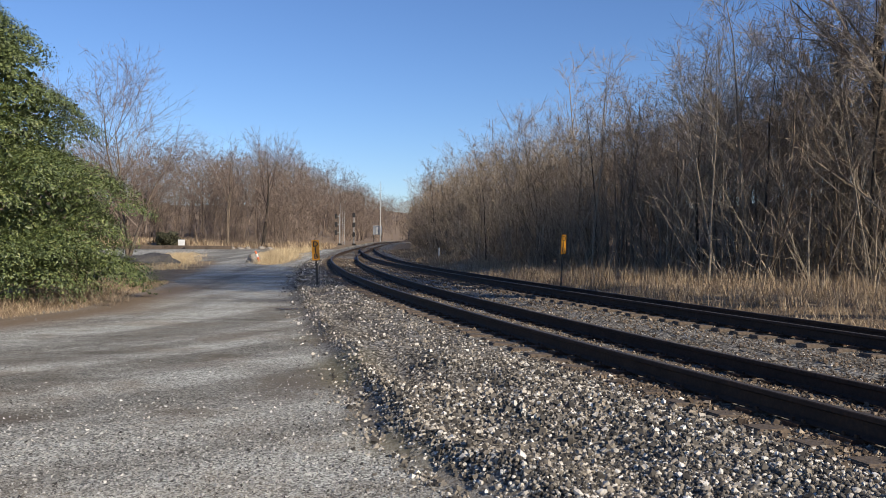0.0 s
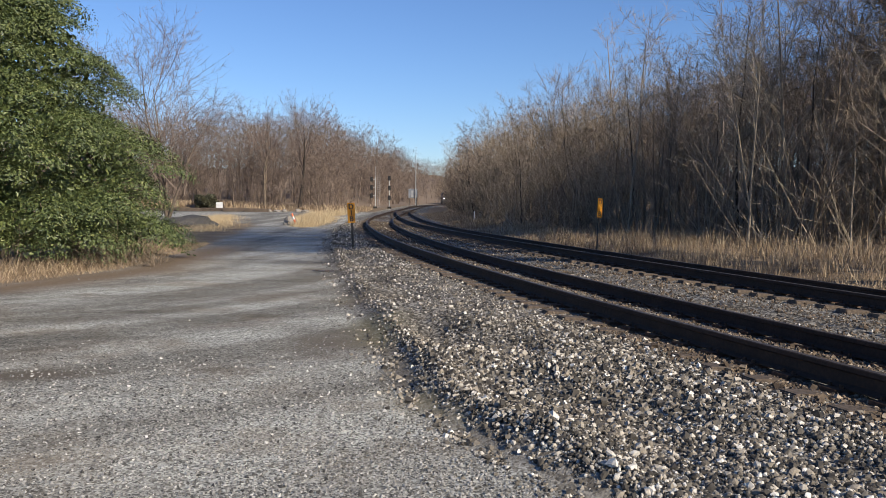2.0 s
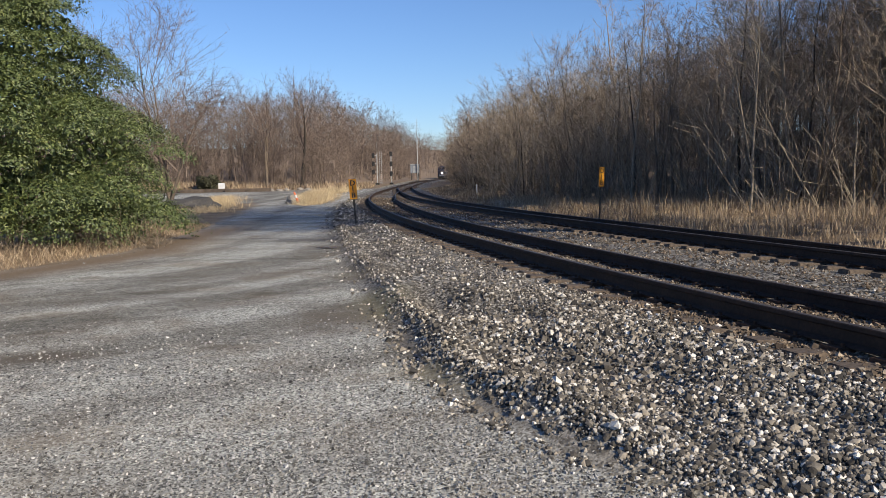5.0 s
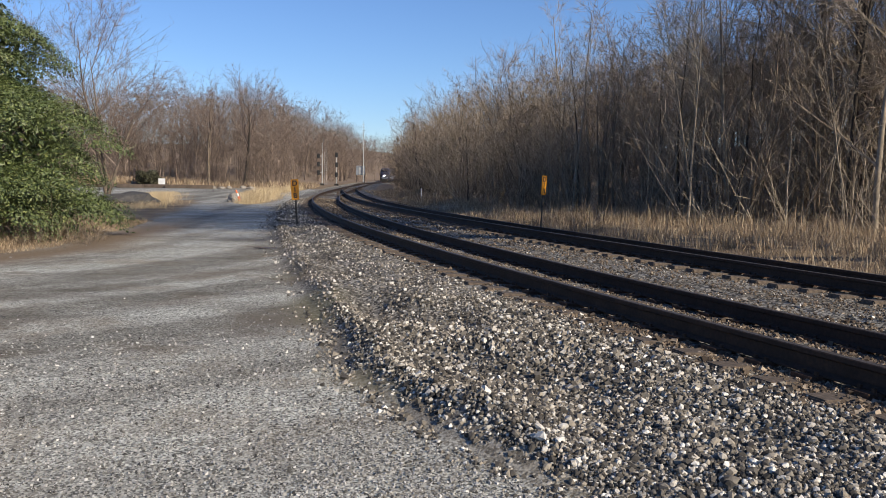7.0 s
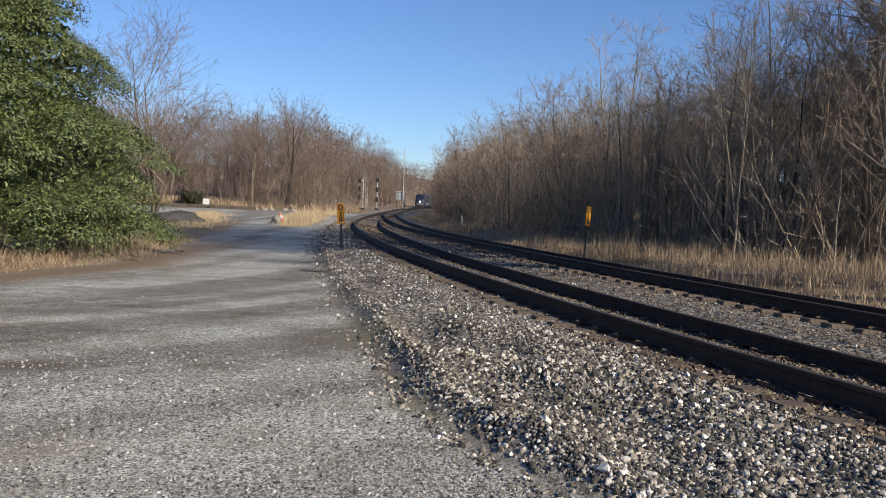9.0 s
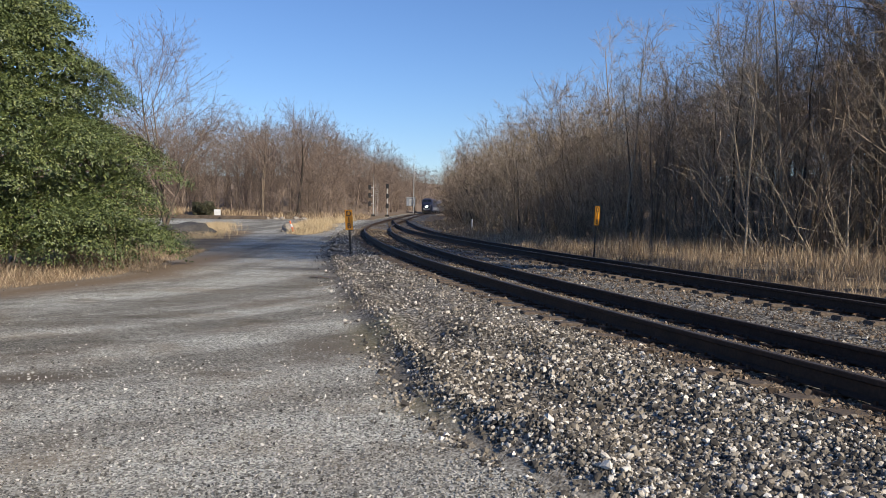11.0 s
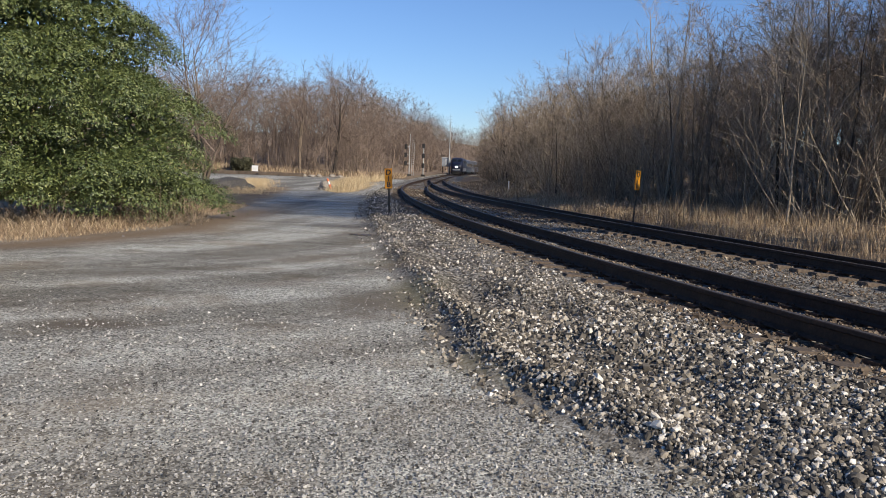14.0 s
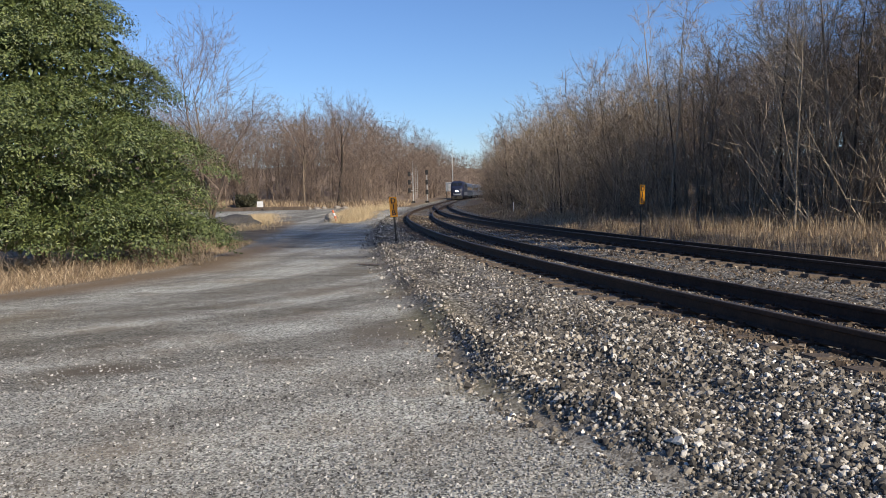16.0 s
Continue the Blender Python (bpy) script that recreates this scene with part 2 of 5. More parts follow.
def shards(rng, centres, sizes):
    """Four-sided splinters for stones far off."""
    n = len(centres)
    v = np.array([[1, 1, 1], [1, -1, -1], [-1, 1, -1], [-1, -1, 1]], float)[None] * rng.uniform(0.5, 1.0, (n, 4, 1))
    v = np.einsum("nij,nkj->nki", rot_arrays(rng, n), v) * (sizes[:, None, None] * 0.5) + centres[:, None]
    f = np.array([[0, 1, 2], [0, 3, 1], [0, 2, 3], [1, 3, 2]])
    return v.reshape(-1, 3), (f[None] + (np.arange(n) * 4)[:, None, None]).reshape(-1, 3)


def round_stones(rng, centres, sizes):
    """Broken stones with blunter corners, for the nearest ones."""
    n = len(centres)
    v = ICO_V[None] * rng.uniform(0.7, 1.25, (n, 12, 1)) + rng.uniform(-0.12, 0.12, (n, 12, 3))
    v = v * rng.uniform(0.6, 1.15, (n, 1, 3))
    v = np.einsum("nij,nkj->nki", rot_arrays(rng, n), v) * (sizes[:, None, None] * 0.5) + centres[:, None]
    return v.reshape(-1, 3), (ICO_F[None] + (np.arange(n) * 12)[:, None, None]).reshape(-1, 3)


def stones(rng, centres, sizes):
    """Broken stones: cubes with pushed corners, each turned at random."""
    n = len(centres)
    v = CUBE_V[None] * rng.uniform(0.55, 1.05, (n, 1, 3)) + rng.uniform(-0.34, 0.34, (n, 8, 3))
    v = np.einsum("nij,nkj->nki", rot_arrays(rng, n), v) * (sizes[:, None, None] * 0.41) + centres[:, None]
    f = CUBE_F[None] + (np.arange(n) * 8)[:, None, None]
    return v.reshape(-1, 3), f.reshape(-1, 4)


# ---- the plan ----
LEFT_Y = [-20, 0, 6.6, 11, 16.8, 22.7, 30.1, 38, 47.5, 61.8, 76.5, 100, 130, 160, 197, 230, 262, 290, 310, 340, 370, 400, 430, 470, 510, 550]
LEFT_X = [13.2, 5.85, 4.05, 2.95, 1.83, 0.73, -0.26, -1.05, -1.72, -1.97, -1.62, -0.95, -0.1, 0.85, 2.15, 4.3, 7.5, 10.7, 13.3, 17.6, 22.8, 29.0, 36.0, 46.5, 58.0, 70.0]
RIGHT_Y = [-20, 0, 6.6, 13, 20, 25, 30, 38, 48, 62, 78, 90, 104]
RIGHT_X = [17.6, 10.3, 8.4, 6.85, 5.35, 4.3, 3.35, 2.05, 0.85, 0.0, -0.55, -0.75, -0.8]


def smooth_curve(ys, xs, step=0.5):
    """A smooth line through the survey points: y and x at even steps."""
    y = np.arange(ys[0], ys[-1] + 1e-6, step)
    x = np.interp(y, ys, xs)
    k = np.exp(-0.5 * (np.arange(-16, 17) / 7.0) ** 2)
    k /= k.sum()
    pad = np.r_[x[0] + (x[1] - x[0]) * np.arange(-16, 0), x, x[-1] + (x[-1] - x[-2]) * np.arange(1, 17)]
    return y, np.convolve(pad, k, "valid")


LY, LX = smooth_curve(LEFT_Y, LEFT_X)
RY, RX = smooth_curve(RIGHT_Y, RIGHT_X)


def left_x(y):
    return np.interp(y, LY, LX)


def right_x(y):
    return np.where(np.asarray(y) < 104, np.interp(y, RY, RX), left_x(y))


EDGE_Y = [-20, 10, 20, 25, 32, 42, 55, 70, 100, 200, 900]
EDGE_W = [16, 16, 12, 10.4, 9.4, 7.8, 6.4, 6.2, 6.9, 6.8, 8]
TOE_Y = [-20, 0, 3, 3.6, 4.3, 4.9, 5.7, 6.8, 8.5, 10.9, 17.6, 25, 32, 43, 55, 70, 100, 900]
TOE_OFF = [-2.6, -2.6, -2.85, -3.15, -3.5, -3.68, -3.8, -3.88, -3.7, -3.5, -3.1, -2.75, -2.6, -2.3, -2.4, -2.5, -2.6, -2.6]
ROAD_Y = [-60, 9, 12.5, 14.9, 19.1, 26.7, 43, 55, 62, 75, 95, 100]
ROAD_X = [-60, -50, -10.5, -8.1, -6.6, -6.9, -8.2, -10.0, -30, -32, -32, -6]


def island_x(y):
    """The middle of the straw island between road and track."""
    return np.interp(y, [48, 60, 76, 92], [-6.1, -6.9, -8.2, -6.0])


def island_w(y):
    return np.interp(y, [47.5, 50, 56, 70, 80, 92], [0.05, 0.8, 1.3, 1.9, 1.3, 0.5])


def yard_edge_x(y):
    """The strip of straw along the yard's edge past the evergreen."""
    return np.interp(y, [40, 55, 75], [-10.0, -12.6, -16.6])


def fbm(x, y, scale, seed=0.0, octaves=3):
    """Smooth unevenness from summed waves, of about unit height."""
    out = 0
    for k in range(octaves):
        f = scale * 2.1**k
        a = 1.7 * k + seed
        out = out + (np.sin(f * (x * np.cos(a) + y * np.sin(a)) + 3.1 * a) * np.cos(f * 0.83 * (y * np.cos(a * 1.3) - x * np.sin(a * 1.3)) + a) + 0.5 * np.sin(f * 1.37 * (x + 0.7 * y) + 5 * a)) / 1.8**k
    return out / 1.6


def ss(a, b, v):
    t = np.clip((v - a) / (b - a), 0, 1)
    return t * t * (3 - 2 * t)


def toe_x(y):
    return left_x(y) + np.interp(y, TOE_Y, TOE_OFF)


def edge_w(y):
    """How far right of the second track the wood begins."""
    return np.interp(y, EDGE_Y, EDGE_W)


def height(x, y):
    """The ground's height: lot, ballast bed with its cant, verge, wooded bank."""
    x, y = np.asarray(x, float), np.asarray(y, float)
    lx, rx, toe = left_x(y), right_x(y), toe_x(y)
    u, w = x - lx, x - rx
    lot = 0.02 * fbm(x, y, 0.31, 2.0, 2) + 0.25 * ss(60, 115, y)
    far = -0.25 * ss(80, 200, y)
    shoulder = np.minimum(lx - 1.75, toe + 1.9)
    bed_l = np.interp(u, [-1.75, -1.35, -0.75, 0.75, 1.6], [0.2, 0.195, 0.188, 0.09, 0.085])
    bed_r = np.interp(w, [-1.75, -0.75, 0.75, 1.6, 2.9], [0.135, 0.155, 0.045, 0.035, -0.12])
    t = ss(-0.1, 1.0, (x - toe) / np.maximum(shoulder - toe, 0.3))
    both = np.where(x < (lx + rx) / 2, bed_l, bed_r)
    z = np.where(x < toe, 0.0, np.where(x < shoulder, 0.2 * t + 0.13 * np.exp(-((x - toe - 0.24) / 0.19) ** 2) * ss(3.5, 5.0, y) + 0.13 * fbm(x, y, 1.5, 7.0) * ss(0, 0.6, x - toe) * ss(0, 0.7, shoulder - x), both))
    verge = np.where(w > 2.9, -0.12 + 0.2 * ss(2.9, 5.0, w), z)
    bank = (5.5 * ss(11, 30, w) + 3 * ss(26, 45, w)) * (1 - 0.4 * ss(37, 62, y)) + 6 * ss(30, 120, w) + 0.25 * fbm(x, y, 0.35, 4.0) * ss(6, 12, w)
    out = np.where(x < toe, lot, np.where(w > 2.9, verge + bank, z + 0.012 * fbm(x, y, 3.0, 1.0)))
    left = ss(0, 14, np.interp(y, ROAD_Y, ROAD_X) - 6 - x) * (0.5 + 0.3 * fbm(x, y, 0.25, 6.0)) * (y > 8)
    hill = (6.5 + 1.5 * fbm(x, y, 0.03, 2.0)) * ss(116, 190, y) * ss(5, 30, lx - x) + 5 * ss(180, 400, y) * ss(15, 90, lx - x)
    far_hill = (9 + 2 * fbm(x, y, 0.02, 1.0)) * ss(390, 560, y)
    hill = hill + far_hill
    return out + np.where(x < toe, left + hill, far + np.where(w > 2.9, far_hill, 0.0))


# ---- ground ----
def build_ground():
    geo = lambda a, b, n: np.geomspace(a, b, n)
    xs = np.unique(np.round(np.r_[-geo(12, 3000, 46)[::-1], np.arange(-11.8, 10, 0.18), geo(10, 60, 40), geo(62, 3000, 30)], 3))
    ys = np.unique(np.round(np.r_[-geo(3, 1500, 20)[::-1], np.arange(-2.5, 2.5, 0.5), np.arange(2.5, 18, 0.16), np.arange(18, 60, 0.5), geo(60, 460, 80), geo(470, 4000, 24)], 3))
    gx, gy = np.meshgrid(xs, ys)
    gz = height(gx, gy)
    n, k = gx.shape
    i = np.arange(n * k).reshape(n, k)
    f = np.stack([i[:-1, :-1], i[:-1, 1:], i[1:, 1:], i[1:, :-1]], -1).reshape(-1, 4)
    me = np_mesh("ground", np.stack([gx, gy, gz], -1).reshape(-1, 3), f, smooth=True)
    road = ss(-0.6, 0.4, gx - np.interp(gy, ROAD_Y, ROAD_X) + 0.35 * fbm(gx, gy, 1.3, 3)) * ss(-0.25, 0.15, toe_x(gy) - gx) * (1 - ss(92, 99, gy))
    road = np.maximum(road * (1 - 0.95 * np.maximum(ss(1.0, 0.5, ((gx - island_x(gy)) / island_w(gy)) ** 2 + 0.35 * fbm(gx, gy, 1.2, 8.0)), ss(1.0, 0.5, ((gx - yard_edge_x(gy)) / 1.5) ** 2 + 0.35 * fbm(gx, gy, 1.2, 3.0)) * ss(39, 42, gy) * ss(76, 70, gy))), ss(-3.2, -2.6, gx - left_x(gy)) * ss(-0.25, 0.1, toe_x(gy) - gx))
    bal = ss(-0.25, 0.15, gx - toe_x(gy) + 0.15 * fbm(gx, gy, 2.2, 1)) * ss(0.5, -0.3, gx - right_x(gy) - 2.6)
    litter = np.maximum(ss(-1.5, 1.5, gx - right_x(gy) - edge_w(gy)), ss(99, 106, gy) * (gx < left_x(gy) - 5))
    # wheel lines that swing round the grass edge, and a bare dark patch by the shoulder
    bend = np.where(gy < 22, np.hypot(gx + 15, gy - 22), gx + 15)
    way = np.where(gy < 22, 11 * np.arctan2(22 - gy, gx + 15), 22 - gy)
    tracks = np.clip(0.5 + 0.75 * fbm(bend, way * 0.1, 1.9, 15.0, 3) + 0.25 * np.sin(bend * 3.3 + 1.2 * fbm(bend, way * 0.2, 0.7, 3.0, 2)), 0, 1)
    tracks = 0.52 + (tracks - 0.52) * (0.45 + 0.55 * ss(4, 9, gy))
    soil_and_shade = 0.7 * np.exp(-(((gx + 0.85) / 0.5) ** 2) - ((gy - 9.5) / 1.0) ** 2 + 0.6 * fbm(gx, gy, 1.6, 17.0))
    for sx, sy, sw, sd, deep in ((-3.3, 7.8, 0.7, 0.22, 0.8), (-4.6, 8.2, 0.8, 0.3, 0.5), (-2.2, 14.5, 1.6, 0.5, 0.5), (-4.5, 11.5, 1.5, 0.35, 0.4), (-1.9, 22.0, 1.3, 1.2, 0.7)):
        soil_and_shade = soil_and_shade + deep * np.exp(-(((gx - sx) / sw) ** 2) - ((gy - sy - 0.12 * (gx - sx)) / sd) ** 2 + 0.7 * fbm(gx, gy, 1.9, sx))
    # shade under the shoulder's lip, painted as a dark line along the toe
    soil_and_shade = np.clip(soil_and_shade + 0.6 * np.exp(-(((gx - toe_x(gy) + 0.06) / 0.13) ** 2)) * ss(12, 8, gy) * ss(4.6, 5.6, gy), 0, 1)
    for name, val in (("road", road), ("ballast", bal), ("tracks", tracks), ("soil_and_shade", soil_and_shade), ("litter", litter), ("mud", np.exp(-(((gx - np.interp(gy, ROAD_Y, ROAD_X) - 0.7) / 0.9) ** 2)) * ss(10, 13, gy) * ss(34, 26, gy)), ("moss", np.exp(-(((gx - toe_x(gy) - 0.05) / 0.3) ** 2)) * 0.6 * ss(0.0, 0.8, fbm(gx, gy, 1.1, 12.0) + 0.1) * ss(18, 12, gy))):
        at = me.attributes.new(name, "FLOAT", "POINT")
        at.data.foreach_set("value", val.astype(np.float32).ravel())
    m = mat("ground_mixed", 0.95)

    def attr(name):
        a = nd(m, "Attribute")
        a.attribute_name = name
        return a.outputs["Fac"]
    # leaf litter and dry turf
    wild = mix(m, ramp(m, noise_tex(m, 0.9, 5), [(0.35, (0, 0, 0)), (0.65, (1, 1, 1))]), (0.16, 0.11, 0.065), (0.36, 0.27, 0.16))
    wild = mix(m, 1.0, wild, ramp(m, noise_tex(m, 14, 5, 0.7), [(0.3, (0.55, 0.5, 0.45)), (0.7, (1.1, 1.1, 1.1))]), "MULTIPLY")
    # crushed stone lot, with damp wheel lines lying across the view
    tc = nd(m, "TexCoord")

    def cells(scale):
        c = nd(m, "TexVoronoi", Scale=scale)
        ln(m, tc.outputs["Object"], c.inputs["Vector"])
        g = nd(m, "RGBToBW")
        ln(m, c.outputs["Color"], g.inputs[0])
        return g.outputs[0]
    grit = mix(m, 0.22, ramp(m, cells(66.0), [(0.22, (0.04, 0.039, 0.037)), (0.4, (0.18, 0.177, 0.17)), (0.6, (0.345, 0.34, 0.326)), (0.85, (0.56, 0.553, 0.533))]), ramp(m, cells(34.0), [(0.25, (0.05, 0.048, 0.045)), (0.5, (0.26, 0.255, 0.245)), (0.8, (0.55, 0.54, 0.52))]))
    grit = mix(m, ramp(m, noise_tex(m, 0.7, 4), [(0.48, (0, 0, 0)), (0.66, (0.6, 0.6, 0.6))]), grit, (0.17, 0.135, 0.1))
    mp = nd(m, "Mapping", Scale=(0.2, 0.7, 1.0), Rotation=(0, 0, 0.45))
    ln(m, tc.outputs["Object"], mp.inputs["Vector"])
    wet = nd(m, "TexNoise", Scale=1.0, Detail=6.0, Roughness=0.65, Distortion=0.8)
    ln(m, mp.outputs[0], wet.inputs["Vector"])
    damp = ramp(m, wet.outputs[0], [(0.36, (0.62, 0.6, 0.57)), (0.46, (0.92, 0.91, 0.89)), (0.54, (1.06, 1.06, 1.05)), (0.64, (1.14, 1.14, 1.13))])
    lot = mix(m, 1.0, grit, damp, "MULTIPLY")
    # bed under the loose stones, coloured dark so the gaps read as shade
    stonebed = mix(m, 1.0, ramp(m, cells(30.0), [(0.2, (0.03, 0.027, 0.024)), (0.5, (0.12, 0.11, 0.095)), (0.85, (0.4, 0.38, 0.34))]), ramp(m, noise_tex(m, 1.1, 3), [(0.4, (0.7, 0.66, 0.6)), (0.6, (1, 1, 1))]), "MULTIPLY")
    wild = mix(m, attr("litter"), wild, mix(m, noise_tex(m, 6, 5, 0.7), (0.1, 0.075, 0.05), (0.29, 0.21, 0.145)))
    lot = mix(m, 1.0, lot, ramp(m, noise_tex(m, 3.2, 5, 0.7), [(0.32, (0.8, 0.79, 0.78)), (0.5, (1.0, 1.0, 1.0)), (0.66, (1.15, 1.15, 1.14))]), "MULTIPLY")
    lot = mix(m, 1.0, lot, (1.05, 1.065, 1.02), "MULTIPLY")
    lot = mix(m, 1.0, lot, ramp(m, attr("tracks"), [(0.15, (0.66, 0.64, 0.61)), (0.45, (0.98, 0.97, 0.96)), (0.8, (1.2, 1.2, 1.19))]), "MULTIPLY")
    # bare dark ground, and the painted shade line at the toe
    lot = mix(m, attr("soil_and_shade"), lot, mix(m, noise_tex(m, 30, 5, 0.7), (0.045, 0.036, 0.027), (0.17, 0.14, 0.105)))
    col = mix(m, attr("road"), wild, lot)
    col = mix(m, attr("mud"), col, mix(m, noise_tex(m, 9, 5), (0.1, 0.07, 0.043), (0.24, 0.17, 0.11)))
    col = mix(m, attr("ballast"), col, stonebed)
    col = mix(m, attr("moss"), col, mix(m, noise_tex(m, 22, 4), (0.09, 0.085, 0.03), (0.3, 0.26, 0.13)))
    base(m, col)
    v = nd(m, "TexVoronoi", Scale=55.0)
    ln(m, tc.outputs["Object"], v.inputs["Vector"])
    mh = mix(m, 0.5, v.outputs["Distance"], noise_tex(m, 25, 5, 0.7))
    bump(m, mh, 0.9, 0.01)
    me.materials.append(m)
    return tagged(new("ground", me), "gravel lot, ballast bed, dry verge and leaf-littered woodland ground", "ground", kind="structure")


ground = build_ground()

# ---- the tracks ----
RAIL_PROFILE = [(-0.07, 0), (0.07, 0), (0.07, 0.012), (0.014, 0.035), (0.01, 0.12), (0.036, 0.135), (0.036, 0.168), (0.028, 0.175), (-0.028, 0.175), (-0.036, 0.168), (-0.036, 0.135), (-0.01, 0.12), (-0.014, 0.035), (-0.07, 0.012)]


def track_frame(ys, xs):
    """Points and left-hand normals along a line."""
    p = np.stack([xs, ys], -1)
    d = np.gradient(p, axis=0)
    d /= np.linalg.norm(d, axis=1)[:, None]
    return p, np.stack([-d[:, 1], d[:, 0]], -1)


def lift(y):
    return -0.25 * ss(80, 200, y)


def rail_mesh(ys, xs, off, top):
    p, nrm = track_frame(ys, xs)
    c = p - nrm * off
    prof = np.array(RAIL_PROFILE)
    k = len(prof)
    v = np.concatenate([np.concatenate([(c[:, None] - nrm[:, None] * prof[None, :, :1]), ((top + lift(c[:, 1]))[:, None] - 0.175 + prof[None, :, 1])[..., None]], -1)]).reshape(-1, 3)
    n = len(c)
    a = np.arange(n - 1)[:, None] * k
    j = np.arange(k)[None]
    f = np.stack([a + j, a + (j + 1) % k, a + k + (j + 1) % k, a + k + j], -1).reshape(-1, 4)
    mid = np.tile(np.isin(np.arange(k), (7,)).astype(int), n - 1)
    return np_mesh("rail", v, f, (M_RAIL, M_RAILTOP), midx=mid)


def tie_mesh():
    bm = box(-1.3, 1.3, -0.11, 0.11, -0.18, 0.0, 0.012)
    me = bpy.data.meshes.new("tie")
    bm.to_mesh(me)
    bm.free()
    me.materials.append(M_TIE)
    return me


def plate_mesh():
    bm = box(-0.19, 0.19, -0.1, 0.1, 0, 0.033, 0.004)
    for sx in (-0.1, 0.1):
        for sy in (-0.06, 0.06):
            box(sx - 0.012, sx + 0.012, sy - 0.012, sy + 0.012, 0.033, 0.065, 0, bm)
    me = bpy.data.meshes.new("tie_plate")
    bm.to_mesh(me)
    bm.free()
    me.materials.append(M_PLATE)
    return me


TIE, PLATE = tie_mesh(), plate_mesh()


def build_track(ys, xs, z_left, z_right, label, tie_end):
    track = empty("railway_track", Matrix(), label, "railway track", "tracks", "structure")
    part("rail", rail_mesh(ys, xs, -0.752, z_left), None, track)
    part("rail", rail_mesh(ys, xs, 0.752, z_right), None, track)
    p, nrm = track_frame(ys, xs)
    s = np.r_[0, np.cumsum(np.linalg.norm(np.diff(p, axis=0), axis=1))]
    rng = np.random.default_rng(3)
    cant = math.atan2(z_left - z_right, 1.505)
    s0 = np.interp(2.0, ys, s)
    for k in range(tie_end):
        q = s0 + k * 0.52
        y, x = np.interp(q, s, ys), np.interp(q, s, xs)
        a = math.atan2(*(np.array([np.interp(q + 0.5, s, ys), np.interp(q + 0.5, s, xs)]) - (y, x))[::1]) - math.pi / 2
        zc = (z_left + z_right) / 2 - 0.175 - 0.034 + float(lift(y))
        m = Matrix.Translation((x, y, zc)) @ Matrix.Rotation(a + rng.normal() * 0.012, 4, "Z") @ Matrix.Rotation(cant, 4, "Y")
        tie = part("tie", TIE, None, track)
        tie.matrix_world = m @ Matrix.Translation((rng.normal() * 0.03, 0, 0))
        if k < 44:
            for off in (-0.752, 0.752):
                part("tie_plate", PLATE, None, track).matrix_world = m @ Matrix.Translation((off, 0, 0.0))
    return track


build_track(LY, LX, 0.40, 0.30, "curved main track with rusty dark rails on weathered ties", 230)
build_track(RY, RX, 0.37, 0.26, "curved second track with dark rails joining the main", 180)
BY = np.arange(96, 232, 2.0)
BX = np.interp(BY, [96, 110, 125, 142, 165, 190, 215, 232], [-40, -26, -16.5, -9.5, -4.2, -0.6, 2.6, 4.4])
build_track(BY, BX, 0.30, 0.30, "distant branch track curving away behind the signals", 0)


# ---- ballast stones and road grit ----
def scatter(rng, n, y0, y1, power, left, right):
    """Random places between two lines of the plan, thinning out with distance."""
    a = rng.random(n)
    k = 1 - power
    y = (y0**k + a * (y1**k - y0**k)) ** (1 / k) if abs(k) > 1e-6 else y0 * (y1 / y0) ** a
    lo, hi = left(y), right(y)
    return lo + rng.random(n) * (hi - lo), y


